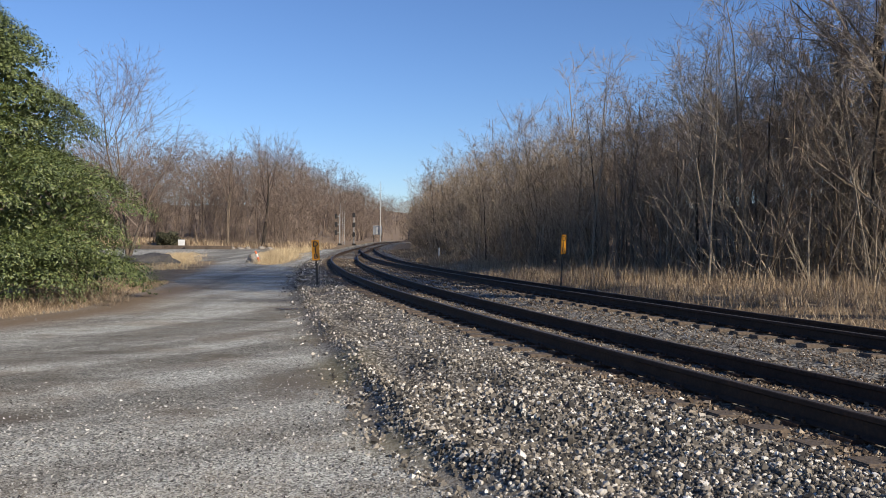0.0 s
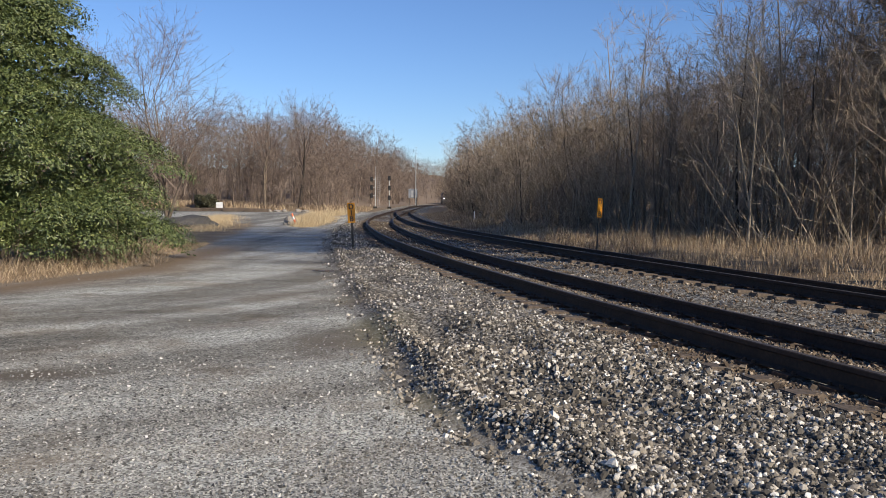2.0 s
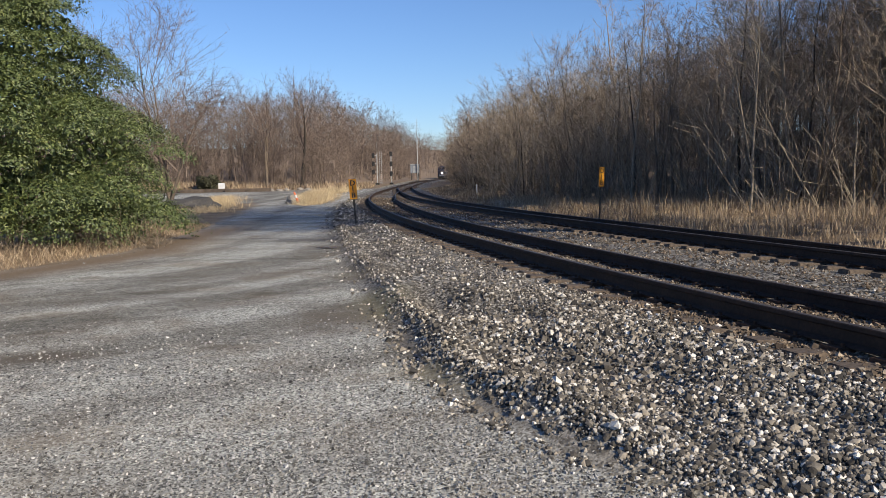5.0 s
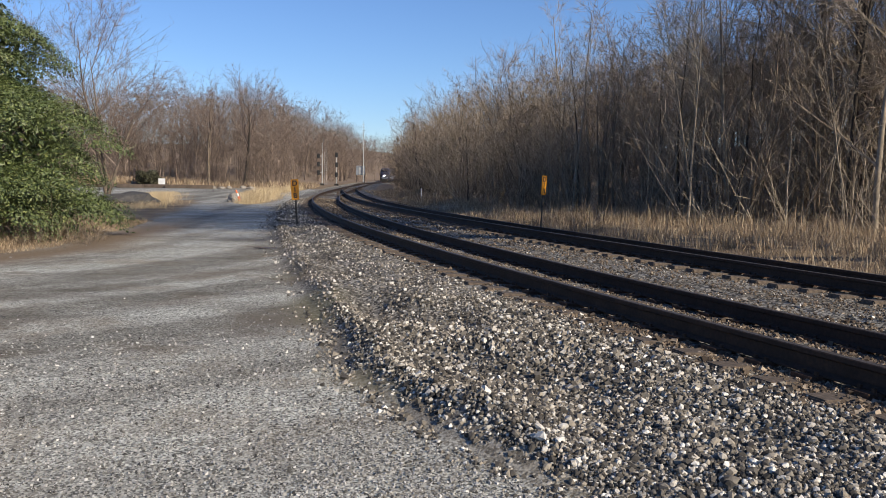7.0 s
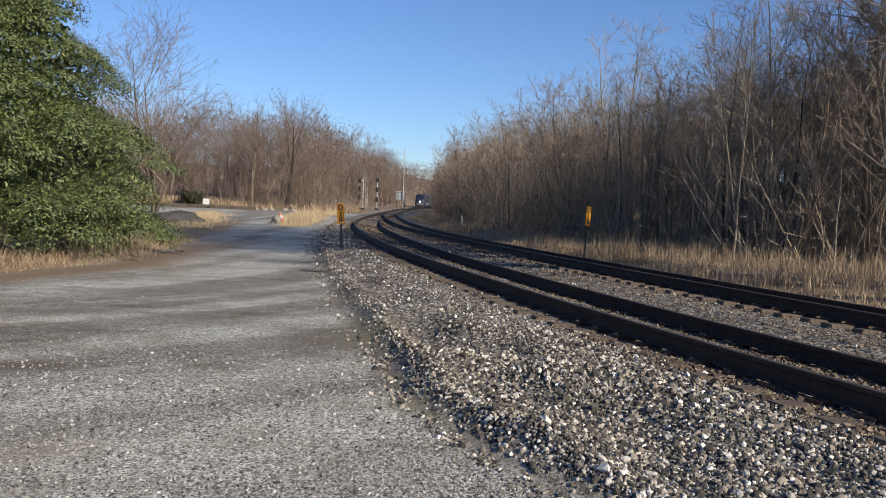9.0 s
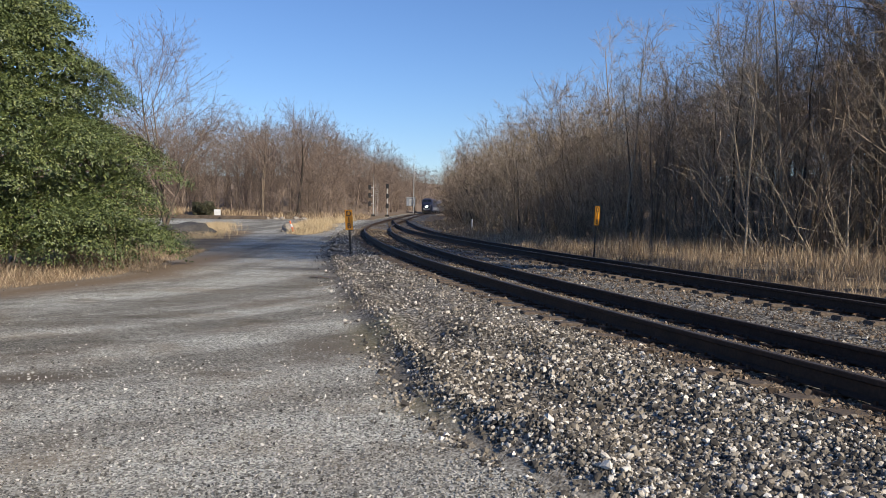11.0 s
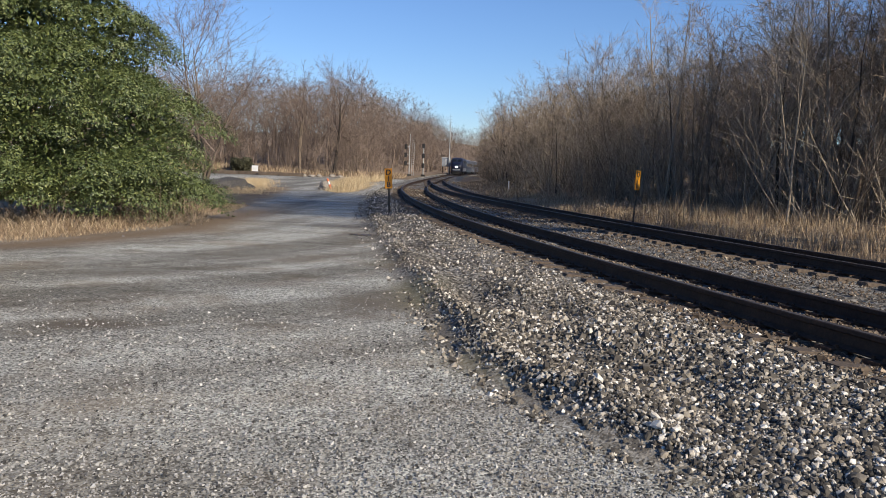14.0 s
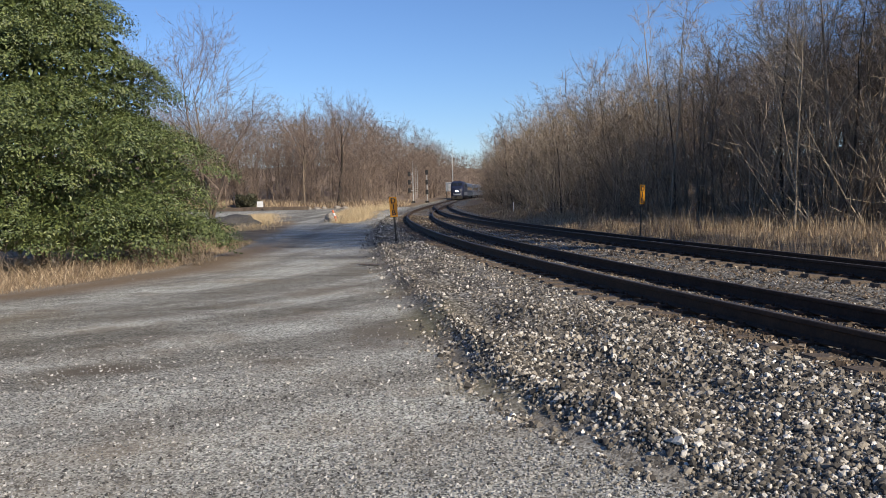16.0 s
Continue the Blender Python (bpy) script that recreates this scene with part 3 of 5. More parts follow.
def build_ballast():
    rng = np.random.default_rng(11)
    x, y = scatter(rng, 96000, 2.7, 56, 0.9, lambda y: toe_x(y) - 0.7, lambda y: np.minimum(right_x(y) + 2.7, 0.6 * y + 1.9))
    x2, y2 = scatter(rng, 19000, 2.9, 10, 0.7, lambda y: toe_x(y) - 0.2, lambda y: np.minimum(left_x(y) - 0.9, 0.6 * y + 1.6))
    x, y = np.r_[x, x2], np.r_[y, y2]
    y = np.r_[y, rng.uniform(-5, 2.7, 5000)]
    x = np.r_[x, toe_x(y[-5000:]) - 0.2 + rng.random(5000) * 4.5]
    size = rng.lognormal(math.log(0.027), 0.34, len(x)) * (np.maximum(y, 11) / 11) ** 0.45
    edge = ss(-0.6, 0.25, x - toe_x(y) + rng.normal(size=len(x)) * 0.12)
    keep = rng.random(len(x)) < 0.012 + 0.988 * edge**2
    near_rail = np.minimum.reduce([np.abs(x - left_x(y) - o) for o in (-0.752, 0.752)] + [np.abs(x - right_x(y) - o) for o in (-0.752, 0.752)])
    keep &= near_rail > 0.05
    x, y, size = x[keep], y[keep], np.minimum(size[keep], 0.07)
    z = height(x, y) + size * rng.uniform(-0.1, 0.3, len(x))
    pick = (x > 0.75) & (x < 2.4) & (y > 4.4) & (y < 6.2)
    idx = np.flatnonzero(pick)[:290]
    rest = np.ones(len(x), bool)
    rest[idx] = False
    bed = empty("ballast_bed", Matrix(), "coarse grey crushed-stone ballast shoulder beside the track", "ballast", kind="structure")
    foul = (near_rail[keep] + rng.normal(0, 0.12, len(x)) < 0.55) | ((x > left_x(y) - 0.8) & (rng.random(len(x)) < 0.85))
    near = y < 5.4
    far = y > 9
    bed_far = y > 24
    for sel, material, make in ((rest & ~foul & near, M_STONE, round_stones), (rest & ~foul & ~near & ~far, M_STONE, stones), (rest & ~foul & far & ~bed_far, M_STONE, chips), (rest & ~foul & bed_far, M_STONE, shards), (rest & foul & ~far, M_STONE_FOUL, stones), (rest & foul & far & ~bed_far, M_STONE_FOUL, chips), (rest & foul & bed_far, M_STONE_FOUL, shards)):
        v, f = make(rng, np.stack([x, y, z], -1)[sel], size[sel])
        tagged(part("ballast_stones", np_mesh("ballast_stones", v, f, (material,)), None, bed), kind="stuff")
    shapes = []
    for k in range(8):
        v, f = round_stones(rng, np.zeros((1, 3)), np.array([1.0]))
        shapes.append(np_mesh("stone", v, f, (M_STONE_ONE,)))
    for i, k in enumerate(idx):
        ob = part("stone", shapes[i % 8], None, bed)
        ob.matrix_world = Matrix.LocRotScale((x[k], y[k], z[k]), Euler(rng.uniform(0, 6, 3)), (size[k],) * 3)


def build_grit():
    rng = np.random.default_rng(12)
    x, y = scatter(rng, 96000, 2.8, 22, 2.4, lambda y: np.maximum(-0.62 * y - 1.6, np.interp(y, ROAD_Y, ROAD_X)), lambda y: toe_x(y) + 0.55)
    y = np.where((y < 3.5) & (rng.random(len(y)) < 0.4), y - rng.exponential(0.9, len(y)), y)
    size = rng.lognormal(math.log(0.014), 0.4, len(x))
    size = np.minimum(size, 0.03)
    # the wheels have pressed the far lanes bare; loose stone lies by the shoulder
    loose = ss(3.5, 0.3, toe_x(y) - x) * ss(11, 6, y)
    keep = rng.random(len(x)) < 0.55 + 0.45 * loose - 0.45 * ss(6.5, 10, y)
    x, y, size = x[keep], y[keep], size[keep]
    at, close = np.stack([x, y, height(x, y) + size * 0.08], -1), y < 6.5
    v, f = merge(chips(rng, at[close], size[close]), shards(rng, at[~close], size[~close]))
    tagged(new("road_grit", np_mesh("road_grit", v, f, (M_PEBBLE,))), "loose grey crushed-stone grit on the lot", "gravel", kind="stuff")


build_ballast()
build_grit()


# ---- dry grass ----
def blades(rng, x, y, z, h, lean, width):
    """Bent strips: three pairs of points a blade."""
    n = len(x)
    a = rng.uniform(0, 6.283, n)
    b = rng.uniform(0, 6.283, n)
    side = np.stack([np.cos(a), np.sin(a), 0 * a], -1) * (width * 0.5)[:, None]
    way = np.stack([np.cos(b), np.sin(b), 0 * b], -1)
    root = np.stack([x, y, z], -1)
    tip = root + way * (lean * h)[:, None] + np.array([0, 0, 1.0]) * (h * (1 - 0.25 * lean))[:, None]
    mid = root * 0.45 + tip * 0.55 - way * (lean * h * 0.18)[:, None]
    v = np.stack([root - side, root + side, mid + side * 0.8, tip, mid - side * 0.8], 1).reshape(-1, 3)
    q = np.array([[0, 1, 2], [0, 2, 4], [4, 2, 3]])
    return v, (q[None] + (np.arange(n) * 5)[:, None, None]).reshape(-1, 3)


def grass_patch(name, rng, x, y, h, lean, width, material, label):
    v, f = blades(rng, x, y, height(x, y) - 0.03, h, lean, width)
    return tagged(new(name, np_mesh(name, v, f, (material,))), label, "dry grass", kind="stuff")


def build_grass():
    rng = np.random.default_rng(21)
    n = 64000
    x, y = scatter(rng, n, 9, 110, 1.5, lambda y: right_x(y) + 1.9, lambda y: right_x(y) + edge_w(y) + 1.0)
    hub = rng.integers(0, 1500, n)
    loose = rng.random(n) < 0.35
    x, y = np.where(loose, x, x[hub] + rng.normal(0, 0.16, n)), np.where(loose, y, y[hub] + rng.normal(0, 0.16, n))
    w = x - right_x(y)
    clump = 0.5 + 0.5 * fbm(x, y, 1.6, 5.0)
    h = 0.85 * (0.4 + 0.6 * ss(2.0, 3.8, w)) * rng.uniform(0.3, 1.1, n) * (0.55 + 0.6 * clump) * (1 - 0.5 * ss(27, 44, y)) * np.where(rng.random(n) < 0.12, 1.35, 1.0) * (0.45 + 0.65 * ss(-0.5, 0.7, fbm(x, y, 0.8, 9.0)))
    grass_patch("verge_grass", rng, x, y, h, np.where(rng.random(n) < 0.3, rng.uniform(0.5, 1.3, n), rng.uniform(0.05, 0.6, n)), (0.004 + 0.00035 * y) * rng.uniform(0.6, 1.5, n), M_GRASS, "tall dry straw-coloured grass along the wooded verge")
    n = 14000
    y = rng.uniform(13, 31, n)
    x = np.interp(y, ROAD_Y, ROAD_X) - np.abs(rng.normal(0, 1.3, n)) + 0.1
    h = rng.uniform(0.08, 0.48, n) * (0.35 + 0.65 * ss(0.2, 1.2, np.interp(y, ROAD_Y, ROAD_X) - x))
    grass_patch("roadside_grass", rng, x, y, h, rng.uniform(0.3, 1.0, n), np.full(n, 0.012), M_GRASS, "dry flattened grass at the foot of the evergreen")
    n = 11000
    y = 48 + 44 * rng.random(n) ** 1.3
    r = rng.normal(0, 0.5, n)
    x = island_x(y) + island_w(y) * r
    grass_patch("straw_patch", rng, x, y, rng.uniform(0.2, 0.8, n) * np.clip(1.2 - 0.6 * np.abs(r), 0.3, 1.2) * ss(47.5, 53, y), rng.uniform(0.2, 0.7, n), np.full(n, 0.015), M_STRAW, "bright straw-coloured grass island in the gravel yard")
    n = 5000
    y = rng.uniform(40.5, 75, n)
    x = yard_edge_x(y) + rng.normal(0, 0.75, n)
    grass_patch("straw_patch", rng, x, y, rng.uniform(0.1, 0.42, n), rng.uniform(0.2, 0.9, n), np.full(n, 0.015), M_STRAW, "thin pale straw beside the dark spoil heap")
    n = 6000
    x, y = rng.uniform(-34, -5, n), rng.uniform(98.5, 112, n)
    grass_patch("straw_patch", rng, x, y, rng.uniform(0.3, 1.0, n), rng.uniform(0.2, 0.7, n), np.full(n, 0.08), M_GRASS, "dry grass along the foot of the far wood")


build_grass()


# ---- bare trees ----
def grow(rng, tall, levels, spread, stems=1, lean=0.1, first=0.25, kids=5, radius=None, rounded=False, slim=1.0, rise=1.0):
    """Tapered limbs of a bare tree: rows of start, end, radii and level."""
    segs = []

    def limb(p, d, length, r, level):
        steps = (7, 3, 1)[min(level, 2)]
        kids_here = kids if level else int(kids * 2.2)
        spots = sorted(rng.uniform(first if level == 0 else 0.2, 1.0, kids_here)) if level < levels else []
        at, done = p, 0
        for k in range(steps):
            d = (d + Vector(rng.normal(0, 0.06 + 0.09 * level, 3)) + Vector((0, 0, (0.05, 0.13, 0.04)[min(level, 2)] * rise))).normalized()
            q = at + d * (length / steps)
            r0, r1 = r * (1 - 0.85 * k / steps), r * (1 - 0.85 * (k + 1) / steps)
            segs.append((at, q, r0, r1, level))
            while done < len(spots) and spots[done] <= (k + 1) / steps:
                sp = spots[done]
                f = sp * steps - k
                done += 1
                side = d.orthogonal().normalized()
                side.rotate(Matrix.Rotation(rng.uniform(0, 6.283), 3, d))
                tilt = rng.uniform(0.55, 1.15 + 0.15 * level) * spread
                way = (d * math.cos(tilt) + side * math.sin(tilt)).normalized()
                if rounded:
                    sc = rng.uniform(0.34, 0.55) * (0.65 + 0.6 * math.sin(math.pi * min(sp, 0.95)))
                else:
                    sc = rng.uniform(0.26, 0.5) * (1.2 - 0.6 * sp)
                limb(at.lerp(q, f), way, length * sc * (slim if level == 0 else 1.1), max((r0 + (r1 - r0) * f) * (0.45 if level == 0 else 0.55), 0.006), level + 1)
            at = q
    for k in range(stems):
        d = Vector((rng.normal(0, lean), rng.normal(0, lean), 1)).normalized()
        h = tall * (1 if k == 0 else rng.uniform(0.65, 0.95))
        limb(Vector((rng.normal(0, 0.12 * (stems > 1)), rng.normal(0, 0.12 * (stems > 1)), -0.25)), d, h, radius or tall * 0.0105, 0)
    return segs


def tubes(segs, sides, fat=1.0, least=0.0):
    """Tapered prisms for the limbs, as arrays."""
    p0 = np.array([s[0] for s in segs])
    p1 = np.array([s[1] for s in segs])
    r0 = np.maximum(np.array([s[2] for s in segs]) * fat, least)
    r1 = np.maximum(np.array([s[3] for s in segs]) * fat, least * 0.8)
    d = p1 - p0
    d /= np.linalg.norm(d, axis=1)[:, None] + 1e-9
    up = np.where(np.abs(d[:, 2:3]) > 0.9, np.array([[1.0, 0, 0]]), np.array([[0, 0, 1.0]]))
    a = np.cross(d, up)
    a /= np.linalg.norm(a, axis=1)[:, None]
    b = np.cross(d, a)
    ang = np.arange(sides) * 2 * math.pi / sides
    ring = a[:, None] * np.cos(ang)[None, :, None] + b[:, None] * np.sin(ang)[None, :, None]
    v = np.concatenate([p0[:, None] + ring * r0[:, None, None], p1[:, None] + ring * r1[:, None, None]], 1)
    j = np.arange(sides)
    q = np.stack([j, (j + 1) % sides, sides + (j + 1) % sides, sides + j], -1)
    f = q[None] + (np.arange(len(segs)) * 2 * sides)[:, None, None]
    return v.reshape(-1, 3), f.reshape(-1, 4)


def stem(segs, sides):
    """One unbroken tapered skin along each chain of limb pieces, as arrays."""
    chains = []
    for s in segs:
        if chains and (chains[-1][-1][1] - s[0]).length < 1e-6:
            chains[-1].append(s)
        else:
            chains.append([s])
    ang = np.arange(sides) * 2 * math.pi / sides
    vs, fs, count = [], [], 0
    for c in chains:
        p = np.array([c[0][0]] + [q[1] for q in c])
        r = np.array([c[0][2]] + [q[3] for q in c])
        ring = np.stack([np.cos(ang), np.sin(ang), 0 * ang], -1)
        vs.append((p[:, None] + ring[None] * r[:, None, None]).reshape(-1, 3))
        j = np.arange(sides)
        q = np.stack([j, (j + 1) % sides, sides + (j + 1) % sides, sides + j], -1)
        fs.append((q[None] + (np.arange(len(c)) * sides)[:, None, None]).reshape(-1, 4) + count)
        count += len(p) * sides
    return np.concatenate(vs), np.concatenate(fs)


def twigs(rng, segs, n, long, wide):
    """Fine tapering twigs that fork off the outer limbs, as slivers."""
    outer = [s for s in segs if s[4] >= 1]
    a, b = np.array([s[0] for s in outer]), np.array([s[1] for s in outer])
    size = np.linalg.norm(b - a, axis=1)
    weight = size * np.array([0.5 if s[4] == 1 else 1.0 for s in outer])
    i = rng.choice(len(outer), n, p=weight / weight.sum())
    p = a[i] + (b - a)[i] * (rng.random((n, 1)) ** 0.7)
    d = (b - a)[i] / size[i][:, None] * 0.75 + rng.normal(0, 0.5, (n, 3)) + np.array([0, 0, 0.18])
    d /= np.linalg.norm(d, axis=1)[:, None]
    e = np.cross(d, rng.normal(size=(n, 3)))
    e *= wide / (np.linalg.norm(e, axis=1)[:, None] + 1e-9)
    v = np.stack([p - e, p + e, p + d * (long * rng.uniform(0.45, 1.25, (n, 1)))], 1)
    return v.reshape(-1, 3), np.arange(n * 3).reshape(-1, 3)


def crown(rng, segs, n, long, wide, least, trunk=False):
    """Limbs as thin prisms, with their twigs."""
    low = [s for s in segs if (trunk or s[4] > 0) and s[4] < 2]
    high = [s for s in segs if s[4] >= 2]
    v, _ = tubes(high, 3, 1.0, least * 0.8)
    v = v.reshape(-1, 6, 3)
    spikes = np.concatenate([v[:, :3], v[:, 3:].mean(1, keepdims=True)], 1)
    k = np.array([[0, 1, 3], [1, 2, 3], [2, 0, 3]])[None] + (np.arange(len(high)) * 4)[:, None, None]
    return merge(tubes(low, 3, 1.0, least), (spikes.reshape(-1, 3), k.reshape(-1, 3)), twigs(rng, segs, n, long, wide))


def tree_proto(seed, bark, twig, least=0.007, n=1300, long=0.6, wide=0.007, **kw):
    rng = np.random.default_rng(seed)
    segs = grow(rng, **kw)
    trunk = [s for s in segs if s[4] == 0]
    return np_mesh("trunk", *stem(trunk, 7), (bark,), True), np_mesh("crown", *crown(rng, segs, n, long, wide, least), (twig,))


def plant(proto, x, y, s, turn, label, group):
    t = empty("bare_tree", Matrix.LocRotScale((x, y, float(height(x, y))), Euler((0, 0, turn)), (s, s, s)), label, "tree", group)
    part("trunk", proto[0], None, t)
    part("crown", proto[1], None, t)
    return t


def spread_out(name, shapes, spots, material, label, category):
    """One object of many plants: rows of shape, x, y, size and turn."""
    out = []
    for k, x, y, s, a in spots:
        v, f = shapes[k]
        c, sn = math.cos(a), math.sin(a)
        out.append((v @ np.array([[c, sn, 0], [-sn, c, 0], [0, 0, 1]]) * s + np.array([x, y, float(height(x, y))]), f))
    return tagged(new(name, np_mesh(name, *merge(*out), (material,))), label, category, kind="stuff")


# canopy height along the wood beside the track
CANOPY_Y = [0, 24, 30, 36, 43, 55, 70, 90, 130, 240]
CANOPY_H = [13, 13, 11.3, 9.7, 8.7, 8.9, 8.7, 9.2, 10.5, 11.5]
WOOD = "trees of the wood beside the track"


def build_right_wood():
    rng = np.random.default_rng(31)
    barks = (M_BARK, M_BARKPALE, M_BARKDARK, M_BARK, M_BARKPALE, M_BARKDARK, M_BARK, M_BARKPALE)
    protos = [tree_proto(100 + k, barks[k], M_TWIGPALE if barks[k] is M_BARKPALE else M_TWIG, tall=9.2, levels=2, spread=0.85 if k % 2 else 1.05, lean=0.05, first=0.14, kids=8, slim=0.72, radius=0.075, rise=0.8) for k in range(8)]
    protos += [tree_proto(120 + k, M_BARKPALE if k == 1 else M_BARK, M_TWIG, tall=7.8, levels=2, spread=0.95, stems=3, lean=0.14, first=0.15, kids=5, radius=0.05, rise=0.7) for k in range(3)]
    tall = [tree_proto(140 + k, M_BARKDARK if k else M_BARK, M_TWIG, n=2200, long=0.8, tall=11.0, levels=2, spread=0.8, lean=0.05, first=0.32, kids=9, radius=0.14, rounded=True) for k in range(2)]
    dim = [tree_proto(160 + k, M_BARKDARK, M_FARTWIG, wide=0.009, tall=9.2, levels=2, spread=1.0, lean=0.05, first=0.08, kids=8, slim=0.75, radius=0.08, rise=0.7) for k in range(3)]
    labels = ("slender bare tree with grey-brown bark at the wood's edge", "multi-stemmed bare sapling with thin pale stems", "tall dark bare tree with a spreading twiggy crown")
    # tall trees by the near bend, which shade the lot
    for k in range(8):
        yy = 9.4 + (k % 4) * 1.2 + rng.uniform(-0.4, 0.4)
        x = float(right_x(yy)) + 7.0 + 2.8 * (k // 4) + rng.uniform(-0.5, 1.5)
        plant(tall[k % 2], x, yy, rng.uniform(1.5, 1.75), rng.uniform(0, 6.28), labels[2], WOOD)
    y = 24.0
    while y < 240:
        for row in range(4 if y < 46 else 3):
            yy = y + rng.uniform(-1.2, 1.2)
            w = float(edge_w(yy)) + 0.8 + row * (2.7 if yy < 40 else 2.3) + rng.uniform(-1.0, 1.2)
            x = float(right_x(yy)) + w
            big = row >= 2 and rng.random() < 0.3
            k = int(rng.integers(len(protos)))
            h = float(np.interp(yy, CANOPY_Y, CANOPY_H)) * rng.uniform(0.8, 1.1)
            form = tall[int(rng.integers(2))] if big else dim[k % 3] if yy > 68 and k < 8 else protos[k]
            plant(form, x, yy, h / (11.8 if big else 9.8 if k < 8 else 8.6), rng.uniform(0, 6.28), labels[2] if big else labels[1 if k >= 8 else 0], WOOD)
        y += 2.1 if y < 45 else 3.2 if y < 100 else 5.0
    # trees that stand out at the edge
    plant(tree_proto(150, M_BARKDARK, M_TWIG, n=2600, long=0.9, tall=14, levels=2, spread=0.85, lean=0.04, first=0.25, kids=9, radius=0.26, rounded=True), 18.2, 28.5, 1.0, 0.6, "stout dark bare tree with heavy curving limbs", WOOD)
    plant(tree_proto(151, M_BARKPALE, M_TWIGPALE, n=900, tall=12.5, levels=2, spread=0.7, lean=0.02, first=0.4, kids=7, radius=0.12, slim=0.6), 12.0, 50, 0.95, 0.0, "tall pale-stemmed bare tree above the wood's edge", WOOD)
    plant(tree_proto(153, M_BARKPALE, M_TWIGPALE, n=900, tall=11.5, levels=2, spread=0.75, lean=0.04, first=0.4, kids=6, radius=0.1, slim=0.6), 12.9, 46, 0.95, 2.0, "tall pale-stemmed bare tree above the wood's edge", WOOD)
    lean_tree = tree_proto(152, M_BARKPALE, M_TWIGPALE, n=500, tall=8.0, levels=2, spread=0.8, lean=0.01, first=0.4, kids=5, radius=0.05)
    for lx_, ly_, a in ((15.25, 32, -13), (15.0, 31.6, -9), (11.6, 28.5, 6), (12.6, 30.2, -7), (9.9, 38.0, 9)):
        t = plant(lean_tree, lx_, ly_, 1.0, 0.0, "pale leaning bare tree at the wood's edge", WOOD)
        t.rotation_euler = (0, radians(a), 0)
    # thin pale saplings along the edge
    thin = []
    for k in range(6):
        r = np.random.default_rng(170 + k)
        g = grow(r, tall=5.5, levels=2, spread=0.9, lean=0.1, first=0.25, kids=3, radius=0.028)
        thin.append((np_mesh("stem", *stem([q for q in g if q[4] == 0], 5), (M_BARKPALE,), True), np_mesh("crown", *crown(r, g, 120, 0.4, 0.006, 0.006), (M_TWIGPALE,))))
    for k in range(190):
        yy = 24 + 66 * rng.random() ** 1.4
        x = float(right_x(yy)) + float(edge_w(yy)) + rng.uniform(-0.8, 4.0)
        z = rng.uniform(0.55, 1.35)
        t = empty("sapling", Matrix.LocRotScale((x, yy, float(height(x, yy))), Euler((rng.normal(0, 0.1), rng.normal(0, 0.1), rng.uniform(0, 6.28))), (z, z, z)), "thin pale leafless sapling at the wood's edge", "sapling", "saplings of the wood edge")
        part("stem", thin[k % 6][0], None, t)
        part("crown", thin[k % 6][1], None, t)
    # deep wood behind, too many to count
    deep = []
    for k in range(6):
        r = np.random.default_rng(200 + k)
        deep.append(crown(r, grow(r, tall=9.0, levels=2, spread=1.0, lean=0.07, first=0.08, kids=5, slim=0.8, radius=0.07), 520, 0.8, 0.011, 0.012, True))
    spots = []
    for k in range(470):
        yy = 25 + 210 * rng.random() ** 1.75 if k < 410 else rng.uniform(24, 34)
        w = float(edge_w(yy)) + (rng.uniform(2, 30) if yy < 44 else rng.uniform(1.5, 15))
        x = float(right_x(yy)) + w
        spots.append((k % 6, x, yy, float(np.interp(yy, CANOPY_Y, CANOPY_H)) * rng.uniform(0.6, 1.05) / 9.6, k * 2.4))
    spread_out("deep_wood", deep, spots, M_TWIG, "dense bare brown trees deeper in the wood", "woodland")
    # the wood goes on over the bank behind
    back = []
    for k in range(5):
        r = np.random.default_rng(280 + k)
        back.append(crown(r, grow(r, tall=9.0, levels=2, spread=0.9, lean=0.06, first=0.1, kids=4, slim=0.8, radius=0.09), 330, 1.2, 0.02, 0.016, True))
    spots = []
    for k in range(380):
        yy = rng.uniform(30, 120)
        w = float(edge_w(yy)) + rng.uniform(12, 50)
        spots.append((k % 5, float(right_x(yy)) + w, yy, rng.uniform(0.7, 1.1), k * 2.2))
    spread_out("bank_wood", back, spots, M_FARTWIG, "bare brown trees over the bank behind the wood", "woodland")
    # scrub between the stems
    scrub = []
    for k in range(5):
        r = np.random.default_rng(230 + k)
        scrub.append(crown(r, grow(r, tall=3.4, levels=2, spread=1.1, stems=4, lean=0.3, first=0.05, kids=2, radius=0.018), 170, 0.5, 0.008, 0.008, True))
    spots = []
    for k in range(440):
        yy = 24 + 200 * rng.random() ** 2.1
        w = float(edge_w(yy)) + (rng.uniform(0.3, 18) if yy < 40 else rng.uniform(-0.2, 7))
        spots.append((k % 5, float(right_x(yy)) + w, yy, rng.uniform(0.5, 1.3) * (1.0 if yy < 60 else 1.4), k * 1.9))
    spread_out("wood_thicket", scrub, spots, M_SCRUB, "dense bare brown undergrowth between the trees", "thicket")
    # leaning pale canes and fallen stems that cross before the trunks
    canes = []
    for k in range(5):
        g = grow(np.random.default_rng(260 + k), tall=3.4, levels=1, spread=0.9, stems=3, lean=0.5, first=0.15, kids=2, radius=0.016)
        canes.append(merge(tubes(g, 3, 1.0, 0.006)))
    spots = []
    for k in range(230):
        yy = 23 + 55 * rng.random() ** 1.6
        spots.append((k % 5, float(right_x(yy)) + float(edge_w(yy)) + rng.uniform(-0.9, 6.0), yy, rng.uniform(0.5, 1.5), k * 2.1))
